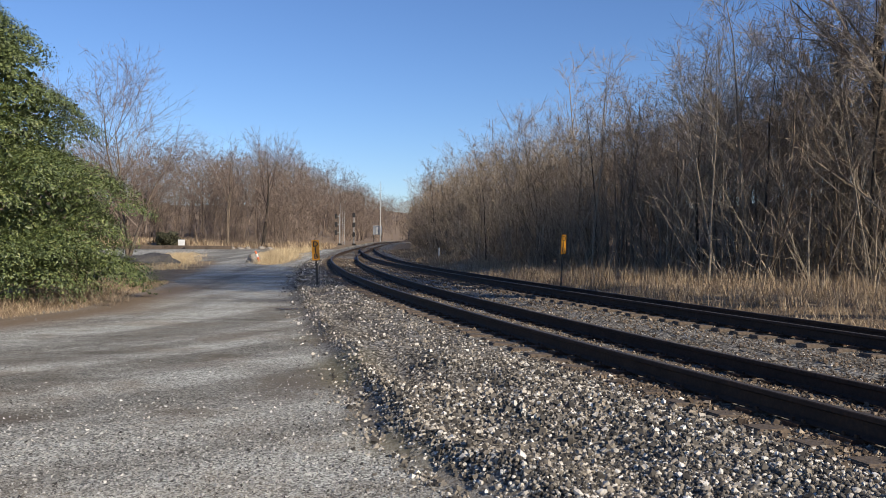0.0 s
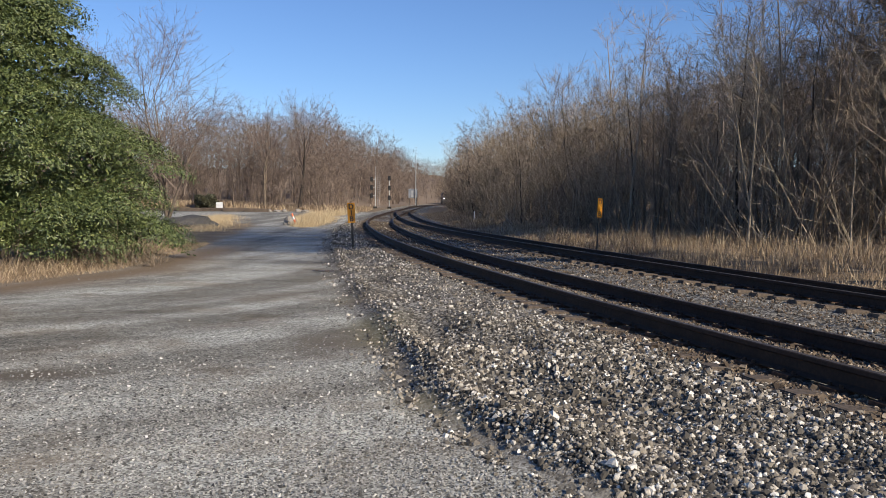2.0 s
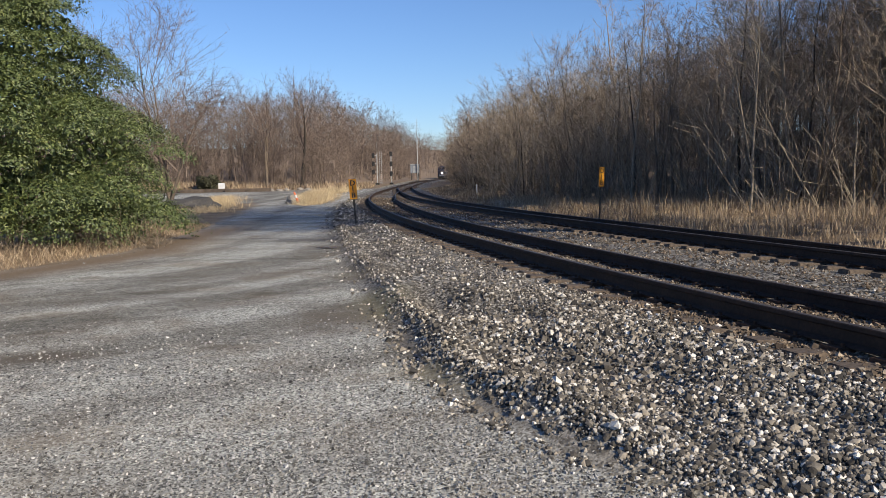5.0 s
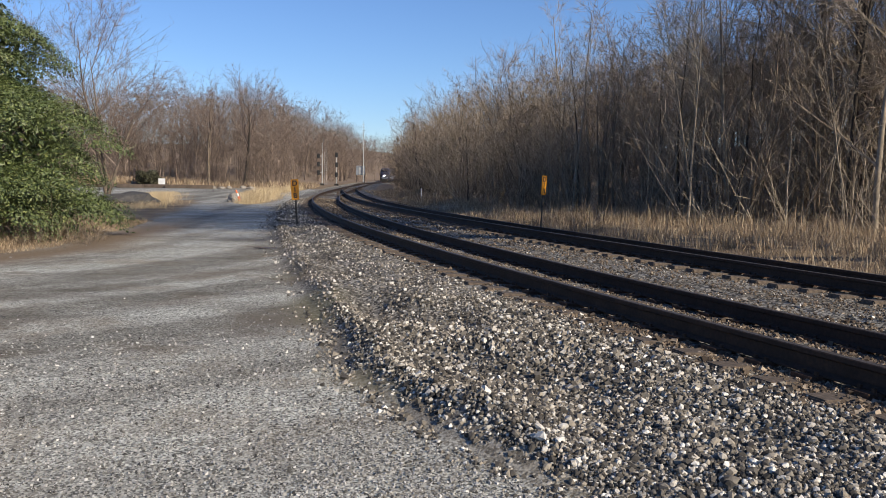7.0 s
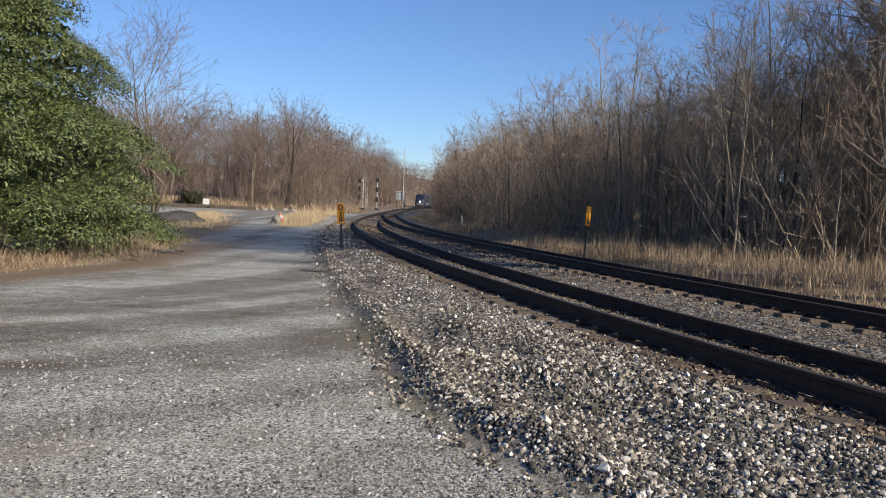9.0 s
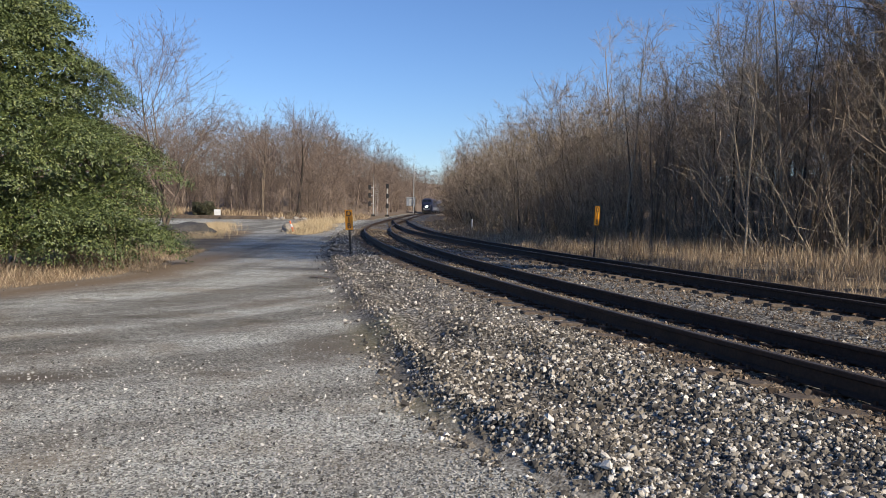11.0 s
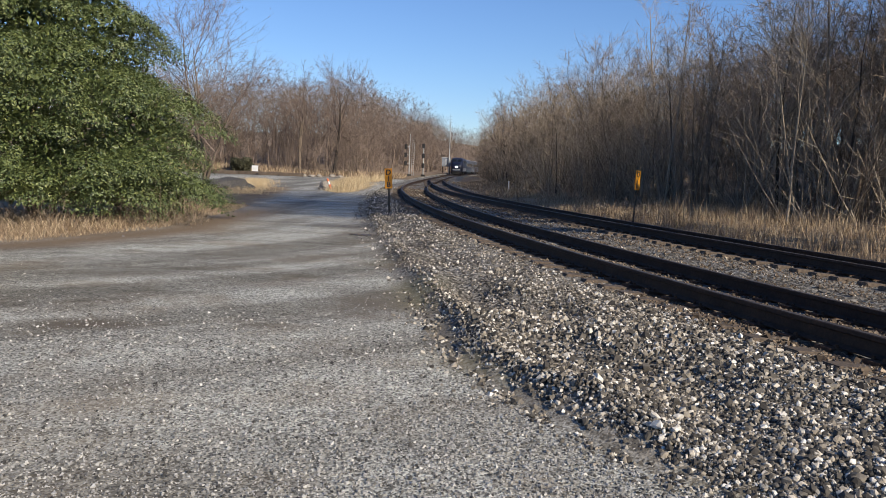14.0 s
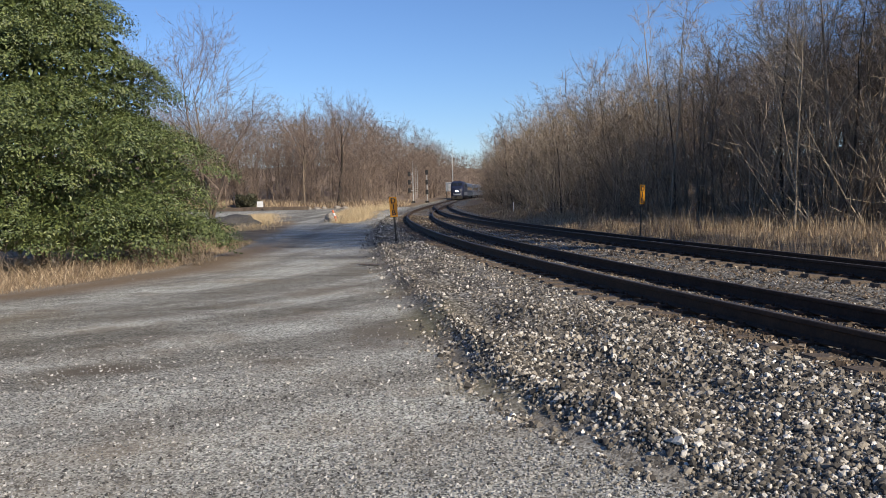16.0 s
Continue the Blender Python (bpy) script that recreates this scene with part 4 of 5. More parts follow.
    spread_out("wood_edge_canes", canes, spots, M_TWIGPALE, "pale leaning canes and fallen stems along the wood", "thicket")


def build_far_wood():
    rng = np.random.default_rng(41)
    shapes = []
    for k in range(7):
        r = np.random.default_rng(300 + k)
        shapes.append(crown(r, grow(r, tall=11.5, levels=2, spread=1.0, lean=0.06, first=0.12 if k % 2 else 0.3, kids=6, radius=0.13, rounded=True, rise=0.7), 640, 1.0, 0.018, 0.017, True))
    spots = []
    for k in range(520):
        if k < 240:
            y = rng.uniform(104, 140)
            x = rng.uniform(-64, -10)
            if abs(x - float(np.interp(y, BY, BX))) < 5:
                y += 14
        elif k < 400:
            y = rng.uniform(135, 260)
            x = float(left_x(y)) - 7.5 - 42 * rng.random() ** 1.6
            if abs(x - float(np.interp(y, BY, BX))) < 4:
                x -= 7
        else:
            y = rng.uniform(250, 430)
            x = float(left_x(y)) - 5.5 - 38 * rng.random() ** 1.7
        spots.append((k % 7, x, y, (rng.uniform(0.6, 0.86) if k % 3 else rng.uniform(0.3, 0.5)) * (1.12 if y < 150 else 1.35), k * 1.7))
    spread_out("far_wood", shapes, spots, M_FARTWIG, "distant bare brown winter wood behind the yard", "woodland")
    under = []
    for k in range(4):
        r = np.random.default_rng(330 + k)
        under.append(crown(r, grow(r, tall=3.6, levels=2, spread=1.1, stems=3, lean=0.3, first=0.05, kids=2, radius=0.03), 200, 0.8, 0.013, 0.015, True))
    spots = []
    for k in range(230):
        y = 100.5 + 45 * rng.random() ** 1.5
        x = rng.uniform(-60, -9)
        if abs(x - float(np.interp(y, BY, BX))) > 3:
            spots.append((k % 4, x, y, rng.uniform(0.5, 1.15), k * 1.3))
    for k in range(150):
        y = rng.uniform(140, 300)
        x = float(left_x(y)) - 6.5 - 26 * rng.random() ** 1.3
        if abs(x - float(np.interp(y, BY, BX))) > 3:
            spots.append((k % 4, x, y, rng.uniform(0.7, 1.5), k * 1.3))
    spread_out("far_undergrowth", under, spots, M_FARTWIG, "brown bare undergrowth along the foot of the far wood", "thicket")
    # trees that stand out before the wood
    wide = tree_proto(401, M_BARK, M_FARTWIG, 0.014, n=5200, long=0.75, wide=0.009, tall=11.0, levels=2, spread=0.9, stems=4, lean=0.24, first=0.3, kids=8, radius=0.14, rounded=True, rise=0.7)
    plant(wide, -13.3, 47, 0.82, 0.9, "wide multi-stemmed bare tree rising behind the evergreen", "trees round the yard")
    plant(wide, -20.5, 55, 0.84, 2.2, "wide multi-stemmed bare tree rising behind the evergreen", "trees round the yard")
    dark = tree_proto(402, M_BARKDARK, M_FARTWIG, 0.02, n=1600, long=1.0, wide=0.015, tall=12.5, levels=2, spread=0.8, lean=0.03, first=0.38, kids=9, radius=0.32, rounded=True)
    plant(dark, -13.1, 100.5, 0.8, 0.0, "dark-trunked bare tree standing before the far wood", "trees round the yard")
    slim = tree_proto(404, M_BARK, M_FARTWIG, 0.02, n=1400, long=1.0, wide=0.015, tall=12.5, levels=2, spread=0.75, stems=2, lean=0.05, first=0.3, kids=7, radius=0.2, rounded=True)
    plant(slim, -17.3, 101.5, 0.84, 2.0, "slender bare tree with pale stem before the far wood", "trees round the yard")
    low = tree_proto(403, M_BARK, M_FARTWIG, 0.02, n=900, long=0.9, wide=0.015, tall=7.0, levels=2, spread=1.15, stems=3, lean=0.3, first=0.15, kids=6, radius=0.08)
    plant(low, -11.0, 101, 0.9, 1.0, "low spreading bare tree at the wood's edge", "trees round the yard")


build_right_wood()
build_far_wood()


# ---- evergreen ----
def build_evergreen():
    rng = np.random.default_rng(51)
    cx, cy = -10.6, 21.6
    tree = empty("evergreen_tree", pose(cx, cy, 0), "large dense broad-leaved evergreen with glossy green leaves", "tree")
    trunk = grow(np.random.default_rng(52), tall=7.0, levels=1, spread=1.1, stems=3, lean=0.12, first=0.1, kids=5, radius=0.11)
    part("trunk", np_mesh("trunk", *tubes(trunk, 6), (M_BARK,), True), None, tree)
    # drooping pads of leaves in uneven tiers round a shaded core
    prof_z, prof_r = [0.4, 0.9, 1.6, 2.7, 3.3, 4.0, 4.9, 5.6, 6.9, 8.2, 9.2], [4.0, 4.6, 5.0, 4.7, 4.1, 3.7, 3.5, 3.2, 2.2, 1.1, 0.2]

    def outline(z, a):
        """How far the crown reaches at a height and bearing."""
        bulge = 0.09 * np.sin(3 * a + 1.3 * z) + 0.07 * np.sin(5 * a - 2.1 * z + 1) + 0.07 * np.sin(2.9 * z + 2 * a)
        return np.interp(z, prof_z, prof_r) * (1 + bulge)

    c, nrm, big = [], [], []
    lobes = 440
    for k in range(lobes):
        a = rng.uniform(0, 6.283) if k % 5 == 0 else -0.95 + rng.uniform(-1.75, 1.75)
        floor = 1.05 if math.cos(a) < 0.4 else 0.35
        z = floor + (8.6 - floor) * rng.random() ** 1.3
        size = rng.uniform(0.32, 0.85) * (1.1 - 0.04 * z)
        r = max(outline(z, a) - size * 0.85, 0.1) * (rng.uniform(0.84, 1.02) if k % 4 else rng.uniform(0.55, 0.85))
        n = int(370 * (size / 0.55) ** 2)
        d = rng.normal(size=(n, 3))
        d /= np.linalg.norm(d, axis=1)[:, None]
        d[:, 2] = np.where(d[:, 2] < -0.15, -d[:, 2], d[:, 2])
        p = d * (size * rng.uniform(0.72, 1.05, (n, 1))) * np.array([1.15, 1.0, 0.6])
        p *= 1 + 0.22 * np.sin(9 * d[:, :1] + k) * np.cos(8 * d[:, 1:2] - k)
        p[:, 2] -= 0.35 * np.maximum(p[:, 0], -0.1)
        turn = np.array([[math.cos(a), math.sin(a), 0], [-math.sin(a), math.cos(a), 0], [0, 0, 1]])
        c.append(p @ turn + np.array([r * math.cos(a) - 0.06 * z, r * math.sin(a), z]))
        nrm.append(d @ turn)
        big.append(rng.uniform(0.026, 0.047, (n, 1)))
    n = 30000
    z, a = 0.5 + 8.0 * rng.random(n) ** 1.2, rng.uniform(0, 6.283, n)
    r = outline(z, a) * 0.74 * np.sqrt(rng.random(n))
    c.append(np.stack([r * np.cos(a) - 0.06 * z, r * np.sin(a), z], -1))
    nrm.append(rng.normal(size=(n, 3)))
    big.append(rng.uniform(0.07, 0.12, (n, 1)))
    c, d, s = np.concatenate(c), np.concatenate(nrm), np.concatenate(big)
    n = len(c)
    d = d + rng.normal(0, 0.3, (n, 3)) + np.array([0, 0, 0.25])
    d /= np.linalg.norm(d, axis=1)[:, None]
    t = np.cross(d, rng.normal(size=(n, 3)))
    t /= np.linalg.norm(t, axis=1)[:, None]
    b = np.cross(d, t)
    tip, tail = c + t * s, c - t * s
    l, r = c + b * s * 0.5 + d * s * 0.18, c - b * s * 0.5 + d * s * 0.18
    v = np.stack([tail, l, tip, r], 1).reshape(-1, 3)
    f = np.array([[0, 1, 2], [0, 2, 3]])[None] + (np.arange(n) * 4)[:, None, None]
    tagged(part("foliage", np_mesh("foliage", v, f.reshape(-1, 3), (M_LEAF,)), None, tree), kind="stuff")
    # brambles at its foot
    canes = []
    for k in range(6):
        g = grow(np.random.default_rng(60 + k), tall=rng.uniform(1.0, 1.9), levels=2, spread=0.9, stems=6, lean=0.6, first=0.1, kids=2, radius=0.012)
        canes.append(merge(tubes(g, 3, 1.0, 0.005)))
    spots = [(k % 6, -13.4 + k * 0.17 + rng.uniform(-0.3, 0.3), 15.9 + k * 0.11 + rng.uniform(-0.5, 1.2), rng.uniform(0.45, 1.05), k * 1.9) for k in range(44)]
    spread_out("bramble_tangle", canes, spots, M_SCRUB, "leafless tangled brambles under the evergreen", "shrub")


build_evergreen()


# ---- marker signs ----
def letter(ch, size, m, parent, material):
    cu = bpy.data.curves.new("letter", "FONT")
    cu.body, cu.size, cu.align_x, cu.align_y, cu.extrude, cu.offset = ch, size, "CENTER", "CENTER", 0.002, 0.006
    me = bpy.data.meshes.new_from_object(bpy.data.objects.new("tmp", cu))
    me.materials.clear()
    me.materials.append(material)
    ob = new("letter", me)
    ob.parent = parent
    ob.matrix_local = m
    return ob


def build_sign(x, y, z0, top, turn, lean, text, label):
    s = empty("marker_sign", pose(x, y, z0, 0, lean, turn), label, "sign", "track marker signs")
    part("post", box(-0.03, 0.03, -0.012, 0.012, -0.4, top - 0.05, 0.004), M_POST, s)
    plate = part("plate", box(-0.115, 0.115, -0.022, -0.014, top - 0.62, top, 0.002), M_YELLOW, s, "yellow-orange plate with black letters one above another")
    for k, ch in enumerate(text):
        letter(ch, 0.22, pose(0, -0.0235, top - 0.125 - 0.185 * k, 90), plate, M_BLACK)
    part("border", box(-0.115, 0.115, -0.0235, -0.0225, top - 0.62, top - 0.612, 0), M_BLACK, plate)
    for k in (0.05, 0.57):
        part("bolt", cyl((0, -0.027, top - k), (0, -0.02, top - k), 0.01, sides=8), M_SILVER, plate)
    return s


build_sign(-1.72, 26.0, 0.06, 1.47, -3, -3, "DIB", "narrow orange-yellow marker sign on a dark post in the ballast")
build_sign(5.95, 26.6, -0.05, 1.79, 36, 4, "DIB", "leaning orange-yellow marker sign on a post by the verge")


# ---- signals ----
def build_signal(x, y, tall, side, ladder, label):
    z = float(height(x, y))
    s = empty("railway_signal", pose(x, y, z, 0, 0, 0), label, "railway signal", "signals")
    part("mast", cyl((0, 0, -0.3), (0, 0, tall), 0.085, 0.07), M_SILVER, s)
    part("base", box(-0.3, 0.3, -0.3, 0.3, -0.2, 0.3, 0.03), M_DARKSTEEL, s)
    for k in range(3):
        h = tall - 0.3 - k * (1.25 if ladder else 1.5)
        head = part("signal_head", box(side - 0.22, side + 0.22, -0.25, -0.1, h - 0.36, h + 0.36, 0.05), M_BLACK, s)
        part("bracket", box(min(side, 0), max(side, 0) + 0.04, -0.12, 0.04, h - 0.05, h + 0.05), M_SILVER, head)
        for j in (-0.19, 0.19):
            part("hood", cyl((side, -0.45, h + j), (side, -0.2, h + j), 0.14), M_BLACK, head)
    if ladder:
        lad = part("ladder", box(0.35, 0.39, 0.05, 0.09, 0.1, tall + 0.3), M_SILVER, s)
        part("rail", box(0.69, 0.73, 0.05, 0.09, 0.1, tall + 0.3), M_SILVER, lad)
        for k in range(18):
            part("rung", box(0.37, 0.71, 0.055, 0.085, 0.3 + k * 0.32, 0.33 + k * 0.32), M_SILVER, lad)
        part("finial", cyl((0.05, 0, tall), (0.05, 0, tall + 1.7), 0.03), M_SILVER, s)
    else:
        part("lit_lens", cyl((side, -0.28, tall - 0.1), (side, -0.26, tall - 0.1), 0.12), M_GREENLIT, s)
    return s


build_signal(-5.35, 130, 4.75, -0.55, True, "silver signal mast with three black heads and a ladder")
build_signal(-3.2, 130, 4.95, 0.0, False, "slim signal mast with three black heads and a clear aspect")


def build_far_pole():
    p = empty("radio_mast", pose(1.45, 230, float(height(1.45, 230)) - 0.2), "tall slender pale radio mast", "mast")
    part("pole", cyl((0, 0, 0), (0, 0, 13.5), 0.16, 0.09), M_SILVER, p)
    part("antenna", cyl((0, 0, 13.5), (0, 0, 16.5), 0.04, 0.03), M_SILVER, p)
    for k in range(3):
        part("cross_arm", box(-0.5, 0.5, -0.03, 0.03, 14.0 + k * 0.8, 14.06 + k * 0.8), M_SILVER, p)
    h = empty("equipment_hut", pose(0.7, 231.5, float(height(0.7, 231.5))), "small blue-grey signal cabin raised on steel legs", "hut")
    part("body", box(-1.2, 1.2, -1, 1, 1.9, 4.2, 0.03), M_GREYBOX, h)
    part("roof", box(-1.35, 1.35, -1.15, 1.15, 4.2, 4.35, 0.03), M_SILVER, h)
    part("door", box(-0.45, 0.45, -1.03, -1.0, 2.0, 3.9, 0.005), M_SILVER, h)
    for x in (-1.0, 1.0):
        for y in (-0.8, 0.8):
            part("leg", cyl((x, y, -0.3), (x, y, 1.9), 0.09), M_POST, h)


build_far_pole()


# ---- yard clutter ----
def rock(name, rng, x, y, s, material, label, group=""):
    bm = bmesh.new()
    bmesh.ops.create_icosphere(bm, subdivisions=3, radius=1)
    o = Vector(rng.uniform(0, 50, 3))
    for v in bm.verts:
        n = noise.noise(v.co * 1.3 + o) * 0.35 + noise.noise(v.co * 3.5 + o) * 0.12
        v.co = Vector((v.co.x * s[0], v.co.y * s[1], v.co.z * s[2])) * (1 + n)
    me = bpy.data.meshes.new(name)
    bm.to_mesh(me)
    bm.free()
    me.materials.append(material)
    ob = tagged(new(name, me), label, "heap" if "heap" in name else "rock", group)
    ob.location = (x, y, float(height(x, y)) + s[2] * 0.25)
    return ob


def build_yard():
    rng = np.random.default_rng(71)
    M_SPOIL = grained("dark_spoil", (0.05, 0.047, 0.045), (0.14, 0.13, 0.12), 20, 0.95, 0, 0.8, 0.03)
    rock("spoil_heap", rng, -12.2, 47.3, (1.5, 1.6, 0.55), M_SPOIL, "low heap of dark grey gravel spoil")
    for k in range(5):
        rock("boulder", rng, -15.6 + k * 0.95 + rng.uniform(-0.3, 0.3), 94.5 + rng.uniform(-1, 1), rng.uniform(0.2, 0.38, 3) * (1.2, 1, 0.8), M_ROCK, "pale boulder at the yard's edge", "boulders")
    rock("boulder", rng, -7.45, 53.2, (0.45, 0.35, 0.42), M_ROCK, "pale boulder in the straw beside an orange post", "boulders")
    for k in range(7):
        x = -31.5 + k * 2.45
        y = 94 + rng.uniform(-1.2, 1.2)
        t = empty("timber_stack", pose(x, y, float(height(x, y)), 0, 0, rng.uniform(-8, 8)), "low stack of dark old railway ties", "timber stack", "timber stacks")
        for j in range(5):
            part("timber", box(-1.3, 1.3, -0.62 + (j % 3) * 0.44, -0.4 + (j % 3) * 0.44, 0.19 * (j // 3), 0.18 + 0.19 * (j // 3), 0.01), M_TIE, t)
    b = empty("notice_board", pose(-21.4, 95.8, float(height(-21.4, 95.8)) - 0.4), "small white board on short legs", "sign")
    part("board", box(-0.36, 0.36, -0.02, 0.02, 0.7, 1.4, 0.005), M_WHITE, b)
    for x in (-0.3, 0.3):
        part("leg", box(x - 0.03, x + 0.03, 0.022, 0.06, -0.1, 1.45), M_POST, b)
    c = empty("delineator_post", pose(-7.0, 52.4, float(height(-7.0, 52.4)) - 0.02, 0, -20, 0), "leaning faded orange plastic delineator post with a pale band", "marker post")
    for k in range(4):
        part("band", cyl((0, 0, 0.2 * k), (0, 0, 0.2 * k + 0.197), 0.085 - 0.008 * k, 0.077 - 0.008 * k, 16), M_WHITE if k == 2 else M_ORANGE, c)
    part("foot", cyl((0, 0, -0.04), (0, 0, 0.03), 0.16, 0.12, 16), M_RUBBER, c)
    e = empty("low_evergreen", pose(-23.6, 98.5, float(height(-23.6, 98.5))), "low dark evergreen shrub at the yard's far edge", "shrub")
    n = 5000
    d = rng.normal(size=(n, 3))
    d /= np.linalg.norm(d, axis=1)[:, None]
    p = d * rng.uniform(0.6, 1.1, (n, 1)) * np.array([1.4, 1.1, 0.85]) * (0.8 + 0.25 * np.sin(5 * d[:, :1] + 2) * np.cos(4 * d[:, 2:])) + np.array([0, 0, 0.9])
    q = rng.normal(size=(n, 2, 3)) * 0.12
    v = np.stack([p - q[:, 0], p + q[:, 1] * 0.6, p + q[:, 0], p - q[:, 1] * 0.6], 1).reshape(-1, 3)
    tagged(part("foliage", np_mesh("foliage", v, np.arange(n * 4).reshape(-1, 4), (M_LEAFDARK,)), None, e), kind="stuff")
    # a puddle on the lot, and a pale stake by the wood
    me = np_mesh("puddle", [(0.42 * math.cos(a) * (1 + 0.3 * math.sin(3 * a)), 0.3 * math.sin(a) * (1 + 0.2 * math.cos(2 * a)), 0) for a in np.linspace(0, 6.283, 33)[:-1]], [list(range(32))], (M_WATER,))
    ob = tagged(new("puddle", me), "small shallow puddle on the gravel lot", "puddle", kind="structure")
    ob.location = (-1.72, 19.1, float(height(-1.72, 19.1)) + 0.015)
    part("stake", cyl((0, 0, -0.2), (0, 0, 0.75), 0.05, 0.045, 8), M_WHITE, None)
    ob = bpy.data.objects["stake"]
    tagged(ob, "short white stake at the wood's edge", "stake")
    ob.location = (4.85, 63.5, float(height(4.85, 63.5)))


build_yard()


# ---- utility truck ----
def build_truck():
    t = empty("utility_truck", pose(-5.77, 10.3, 0.0, 0, 0, 34), "white utility truck with side lockers parked on the lot", "truck")
    body = part("locker", box(-0.36, 0, 0, 0.55, 0.45, 1.66, 0.015), M_WHITE, t)
    part("door_panel", box(-0.33, -0.03, -0.012, -0.003, 0.62, 1.6, 0.004), M_WHITE, body)
    part("locker", box(-3.0, -0.54, 0, 0.55, 1.0, 1.32, 0.015), M_WHITE, t)
    for k in range(3):
        part("locker_door", box(-2.95 + k * 0.8, -2.2 + k * 0.8, -0.012, -0.003, 1.04, 1.28, 0.006), M_WHITE, t)
    part("chassis", box(-3.0, -0.56, 0.12, 0.5, 0.4, 0.996, 0.02), M_POST, t)
    service = part("service_panel", box(-0.535, -0.365, 0.0, 0.5, 0.45, 1.03, 0.01), M_WHITE, t)
    # flat dark plate standing in for the shade inside an opening
    part("recess_shade", box(-0.52, -0.39, -0.008, -0.002, 0.56, 0.76, 0.002), M_RUBBER, service)
    part("bed", box(-3.0, -0.05, 0.55, 2.0, 0.6, 0.75), M_GREYBOX, t)
    part("locker", box(-3.0, 0, 2.0, 2.5, 0.45, 1.2, 0.015), M_WHITE, t)
    part("bumper", box(-0.2, -0.02, 0.1, 2.4, 0.42, 0.56, 0.02), M_POST, t)
    post = part("rack_post", cyl((-0.43, 0.1, 1.02), (-0.43, 0.1, 1.95), 0.05), M_WHITE, t)
    part("lamp_bracket", box(-0.6, -0.26, 0.04, 0.16, 1.93, 2.02, 0.01), M_WHITE, post)
    part("floodlight", box(-0.36, -0.25, 0.02, 0.18, 2.0, 2.19, 0.015), M_WHITE, post)
    part("floodlight", box(-0.61, -0.5, 0.02, 0.18, 2.0, 2.19, 0.015), M_WHITE, post)
    part("side_marker", cyl((-0.12, -0.03, 0.52), (-0.12, -0.004, 0.52), 0.028), M_RED, t)
    reel = part("hose_reel", cyl((-0.455, -0.06, 0.66), (-0.455, -0.006, 0.66), 0.055), M_RUBBER, t)
    part("hub", cyl((-0.455, -0.075, 0.66), (-0.455, -0.06, 0.66), 0.025), M_SILVER, reel)
    part("filler_cap", cyl((-0.455, -0.03, 0.91), (-0.455, 0.0, 0.91), 0.055), M_SILVER, t)
    cab = part("cab", box(-5.0, -3.1, 0.15, 2.35, 0.55, 2.0, 0.12), M_WHITE, t)
    part("side_window", box(-4.6, -3.4, 0.14, 0.152, 1.35, 1.85, 0.004), M_GLASS, cab)
    part("bonnet", box(-6.3, -5.0, 0.25, 2.25, 0.55, 1.25, 0.1), M_WHITE, t)
    for x in (-1.25, -5.4):
        for y in (0.12, 2.38):
            w = part("wheel", cyl((x, y - 0.12, 0.4), (x, y + 0.12, 0.4), 0.4, sides=24), M_RUBBER, t)
            part("rim", cyl((x, y - 0.125, 0.4), (x, y + 0.125, 0.4), 0.22, sides=18), M_SILVER, w)


build_truck()


# ---- the train ----
def hull(sections):
    """A body lofted through cross-sections of equal count: rows of (y, points in x and z)."""
    bm = bmesh.new()
    rings = [[bm.verts.new((x, y, z)) for x, z in pts] for y, pts in sections]
    for a, b in zip(rings, rings[1:]):
        for k in range(len(a)):
            bm.faces.new((a[k], a[(k + 1) % len(a)], b[(k + 1) % len(b)], b[k]))
    bm.faces.new(rings[0][::-1])
    bm.faces.new(rings[-1])
    bmesh.ops.recalc_face_normals(bm, faces=bm.faces)
    return bm


def section(w, z0, z1, r):
    return [(-w, z0), (w, z0), (w, z1 - r), (w - r * 0.3, z1 - r * 0.3), (w - r, z1), (-w + r, z1), (-w + r * 0.3, z1 - r * 0.3), (-w, z1 - r)]


def nose(w, z0, z1, r):
    """A cross-section with well-rounded shoulders."""
    arc = [(w - r + r * math.cos(a), z1 - r + r * math.sin(a)) for a in (0, 0.4, 0.8, 1.2, math.pi / 2)]
    return [(-w, z0), (w, z0)] + arc + [(-x, z) for x, z in arc[::-1]]


def bogie(parent, y):
    b = part("bogie", box(-1.2, 1.2, y - 1.9, y + 1.9, 0.35, 0.85, 0.05), M_DARKSTEEL, parent)
    for dy in (-1.3, 1.3):
        for x in (-0.75, 0.75):
            part("wheel", cyl((x - 0.07, y + dy, 0.5), (x + 0.07, y + dy, 0.5), 0.5, sides=20), M_DARKSTEEL, b)


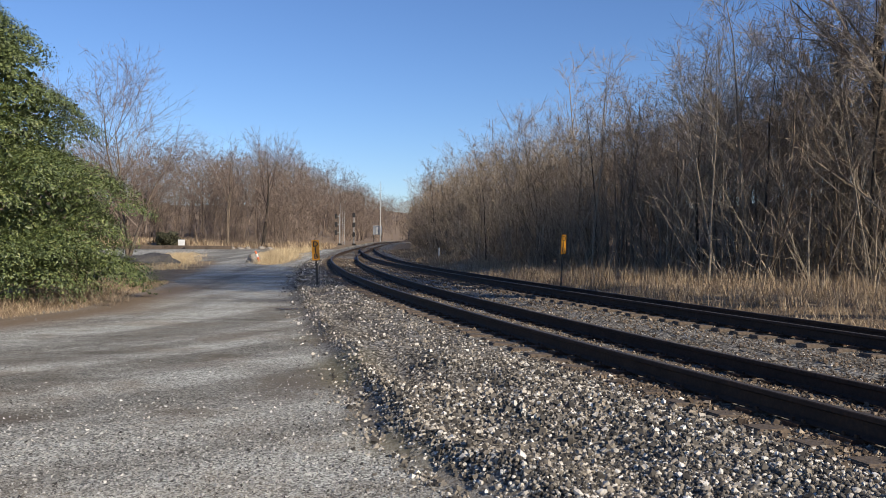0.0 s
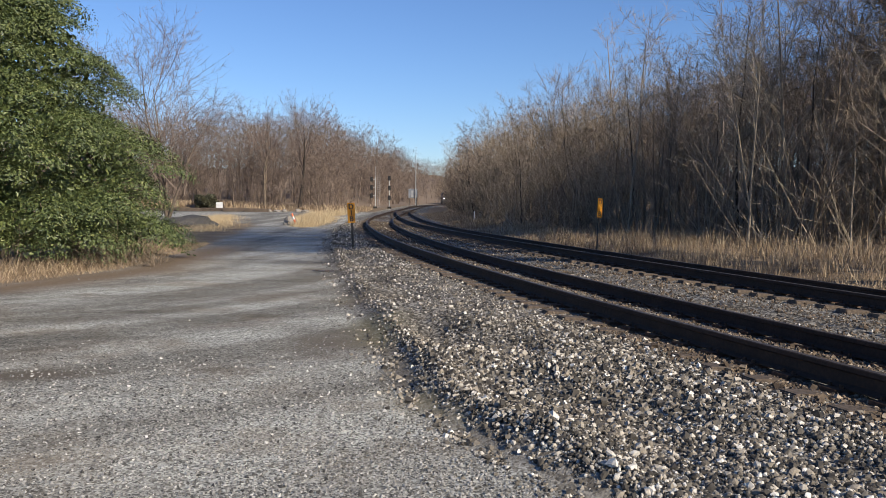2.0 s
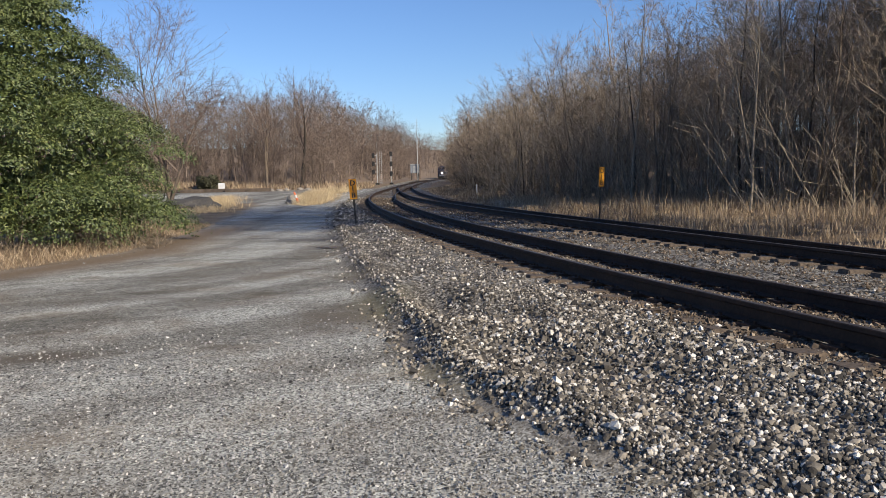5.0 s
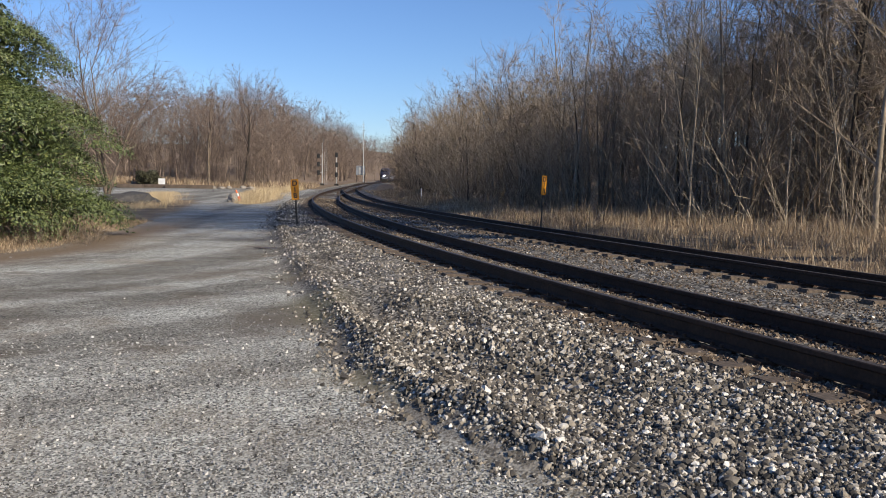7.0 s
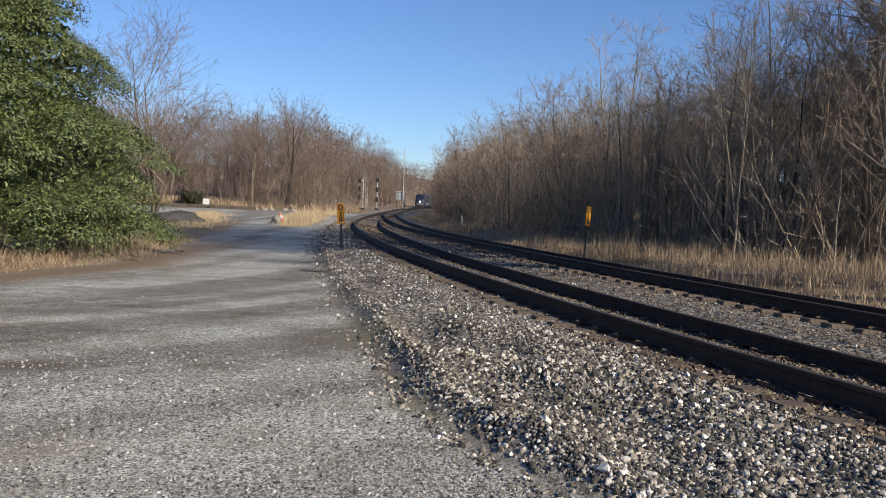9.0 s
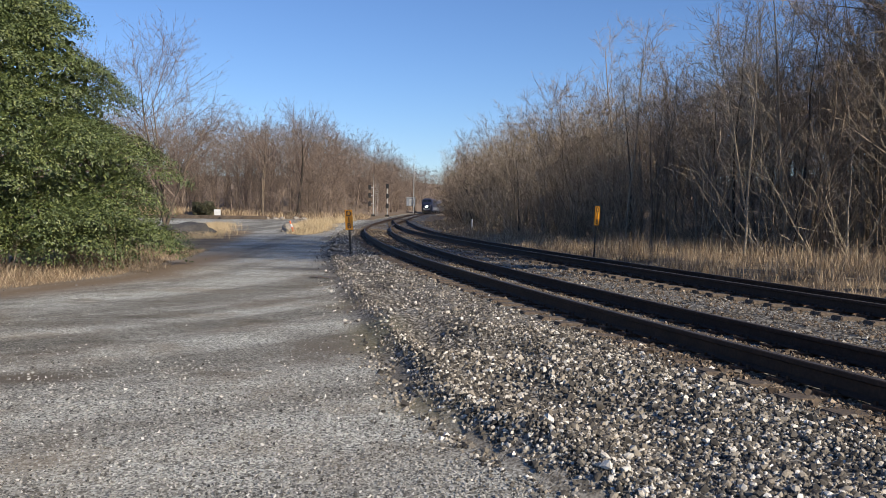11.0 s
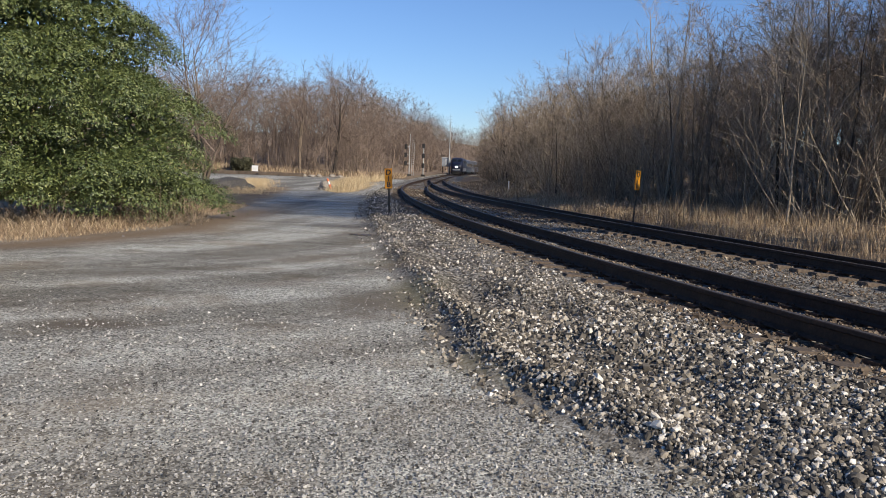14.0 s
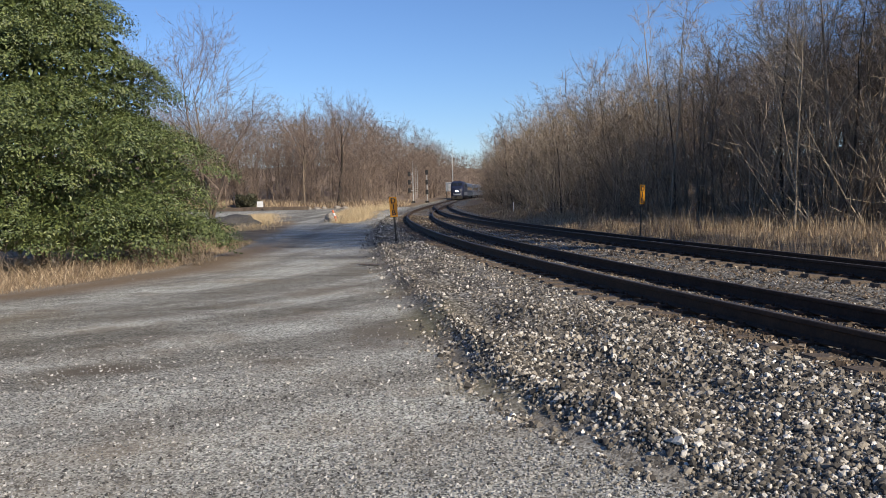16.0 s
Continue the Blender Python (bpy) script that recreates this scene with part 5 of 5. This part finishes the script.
def build_locomotive():
    """Front at y = 0, running towards -y; rails at z = 0."""
    t = empty("locomotive", Matrix(), "dark blue passenger diesel locomotive with lit headlights", "locomotive")
    part("body", hull([(0.0, nose(0.85, 0.85, 2.35, 0.55)), (0.18, nose(1.2, 0.75, 2.6, 0.6)), (0.5, nose(1.42, 0.7, 2.85, 0.6)), (0.95, nose(1.5, 0.7, 3.1, 0.6)), (1.7, nose(1.52, 0.7, 3.85, 0.75)), (2.3, nose(1.53, 0.7, 4.25, 0.8)), (3.2, nose(1.53, 0.7, 4.38, 0.8)), (21.0, nose(1.53, 0.7, 4.38, 0.8))]), M_NAVY, t, smooth=False)
    for x in (-0.62, 0.62):
        w = part("windscreen", box(x - 0.5, x + 0.5, -0.02, 0.02, -0.42, 0.42, 0.01), M_GLASS, t)
        w.matrix_local = pose(0, 1.42, 3.6, -45)
    part("headlight", cyl((-0.16, -0.04, 2.0), (-0.16, 0.06, 2.0), 0.15), M_LAMP, t)
    part("headlight", cyl((0.16, -0.04, 2.0), (0.16, 0.06, 2.0), 0.15), M_LAMP, t)
    for x in (-0.85, 0.85):
        part("ditch_light", cyl((x, -0.08, 1.35), (x, 0.04, 1.35), 0.1), M_SILVER, t)
    part("nose_stripe", box(-0.8, 0.8, -0.02, 0.1, 1.1, 1.4, 0.01), M_LOCOGREY, t)
    part("pilot", box(-1.3, 1.3, -0.15, 0.6, 0.12, 0.85, 0.06), M_DARKSTEEL, t)
    part("coupler", box(-0.15, 0.15, -0.65, 0.0, 0.72, 0.98, 0.04), M_DARKSTEEL, t)
    for x in (-1.54, 1.5):
        part("side_band", box(x, x + 0.04, 4.0, 20.8, 1.0, 1.75, 0.005), M_LOCOGREY, t)
        part("cab_window", box(x, x + 0.04, 2.6, 3.5, 2.8, 3.5, 0.005), M_GLASS, t)
        for k in range(5):
            part("grille", box(x, x + 0.045, 6 + k * 2.6, 8 + k * 2.6, 3.0, 3.7, 0.005), M_DARKSTEEL, t)
    part("fuel_tank", box(-1.3, 1.3, 8.2, 12.8, 0.3, 0.95, 0.1), M_DARKSTEEL, t)
    bogie(t, 4.2)
    bogie(t, 17)
    return t


def build_coach():
    t = empty("passenger_coach", Matrix(), "silver-grey passenger coach with a dark window band", "railway coach", "coaches of the train")
    part("body", hull([(0.0, section(1.5, 0.75, 4.1, 0.7)), (25.6, section(1.5, 0.75, 4.1, 0.7))]), M_COACH, t)
    part("roof", hull([(0.05, [(-1.2, 3.98), (1.2, 3.98), (0.75, 4.2), (-0.75, 4.2)]), (25.55, [(-1.2, 3.98), (1.2, 3.98), (0.75, 4.2), (-0.75, 4.2)])]), M_ROOF_LIT, t)
    for x in (-1.52, 1.48):
        part("stripe", box(x, x + 0.04, 0.1, 25.5, 1.7, 1.95), M_NAVY, t)
        for k in range(11):
            part("window", box(x - 0.01, x + 0.05, 2.4 + k * 1.95, 3.9 + k * 1.95, 2.25, 3.0, 0.005), M_GLASS, t)
        for y in (0.6, 24.2):
            part("door", box(x - 0.01, x + 0.05, y, y + 0.85, 0.9, 3.2, 0.005), M_GREYBOX, t)
    part("diaphragm", box(-0.6, 0.6, -0.35, 0.0, 0.95, 3.3, 0.03), M_RUBBER, t)
    part("underframe", box(-1.2, 1.2, 6.5, 19, 0.35, 0.8, 0.04), M_DARKSTEEL, t)
    bogie(t, 3.4)
    bogie(t, 22.2)
    return t


locomotive = build_locomotive()
coach = build_coach()
coaches = [coach] + [copy_thing(coach, Matrix()) for _ in range(4)]

TRACK_S = np.r_[0, np.cumsum(np.hypot(np.diff(LX), np.diff(LY)))]
# the front's place along the world's y, by time
FRONT_T = [0, 2, 4, 6, 8, 10, 12, 14, 16]
FRONT_Y = [312, 302, 290, 277, 262.5, 247, 231, 214, 197]


def on_track(s):
    s = max(0.0, min(s, float(TRACK_S[-1])))
    return float(np.interp(s, TRACK_S, LX)), float(np.interp(s, TRACK_S, LY))


def car_pose(s0, length):
    """Stands a vehicle on the rails by its two bogies."""
    ax, ay = on_track(s0 + 0.17 * length)
    bx, by = on_track(s0 + 0.83 * length)
    turn = math.degrees(math.atan2(by - ay, bx - ax)) - 90
    d = math.hypot(bx - ax, by - ay)
    ux, uy = (bx - ax) / d, (by - ay) / d
    return pose(ax - ux * 0.17 * length, ay - uy * 0.17 * length, 0.35 + float(lift(ay)), 0, 0, turn)


def motions():
    times = [0, 1, 2, 3, 4, 5, 6, 7, 8, 9, 10, 11, 12, 13, 14, 15, 16]
    front = [float(np.interp(np.interp(t, FRONT_T, FRONT_Y), LY, TRACK_S)) for t in times]
    walk(locomotive, [(t, car_pose(s, 21.0)) for t, s in zip(times, front)])
    for k, c in enumerate(coaches):
        walk(c, [(t, car_pose(s + 21.7 + k * 26.3, 25.6)) for t, s in zip(times, front)])


motions()
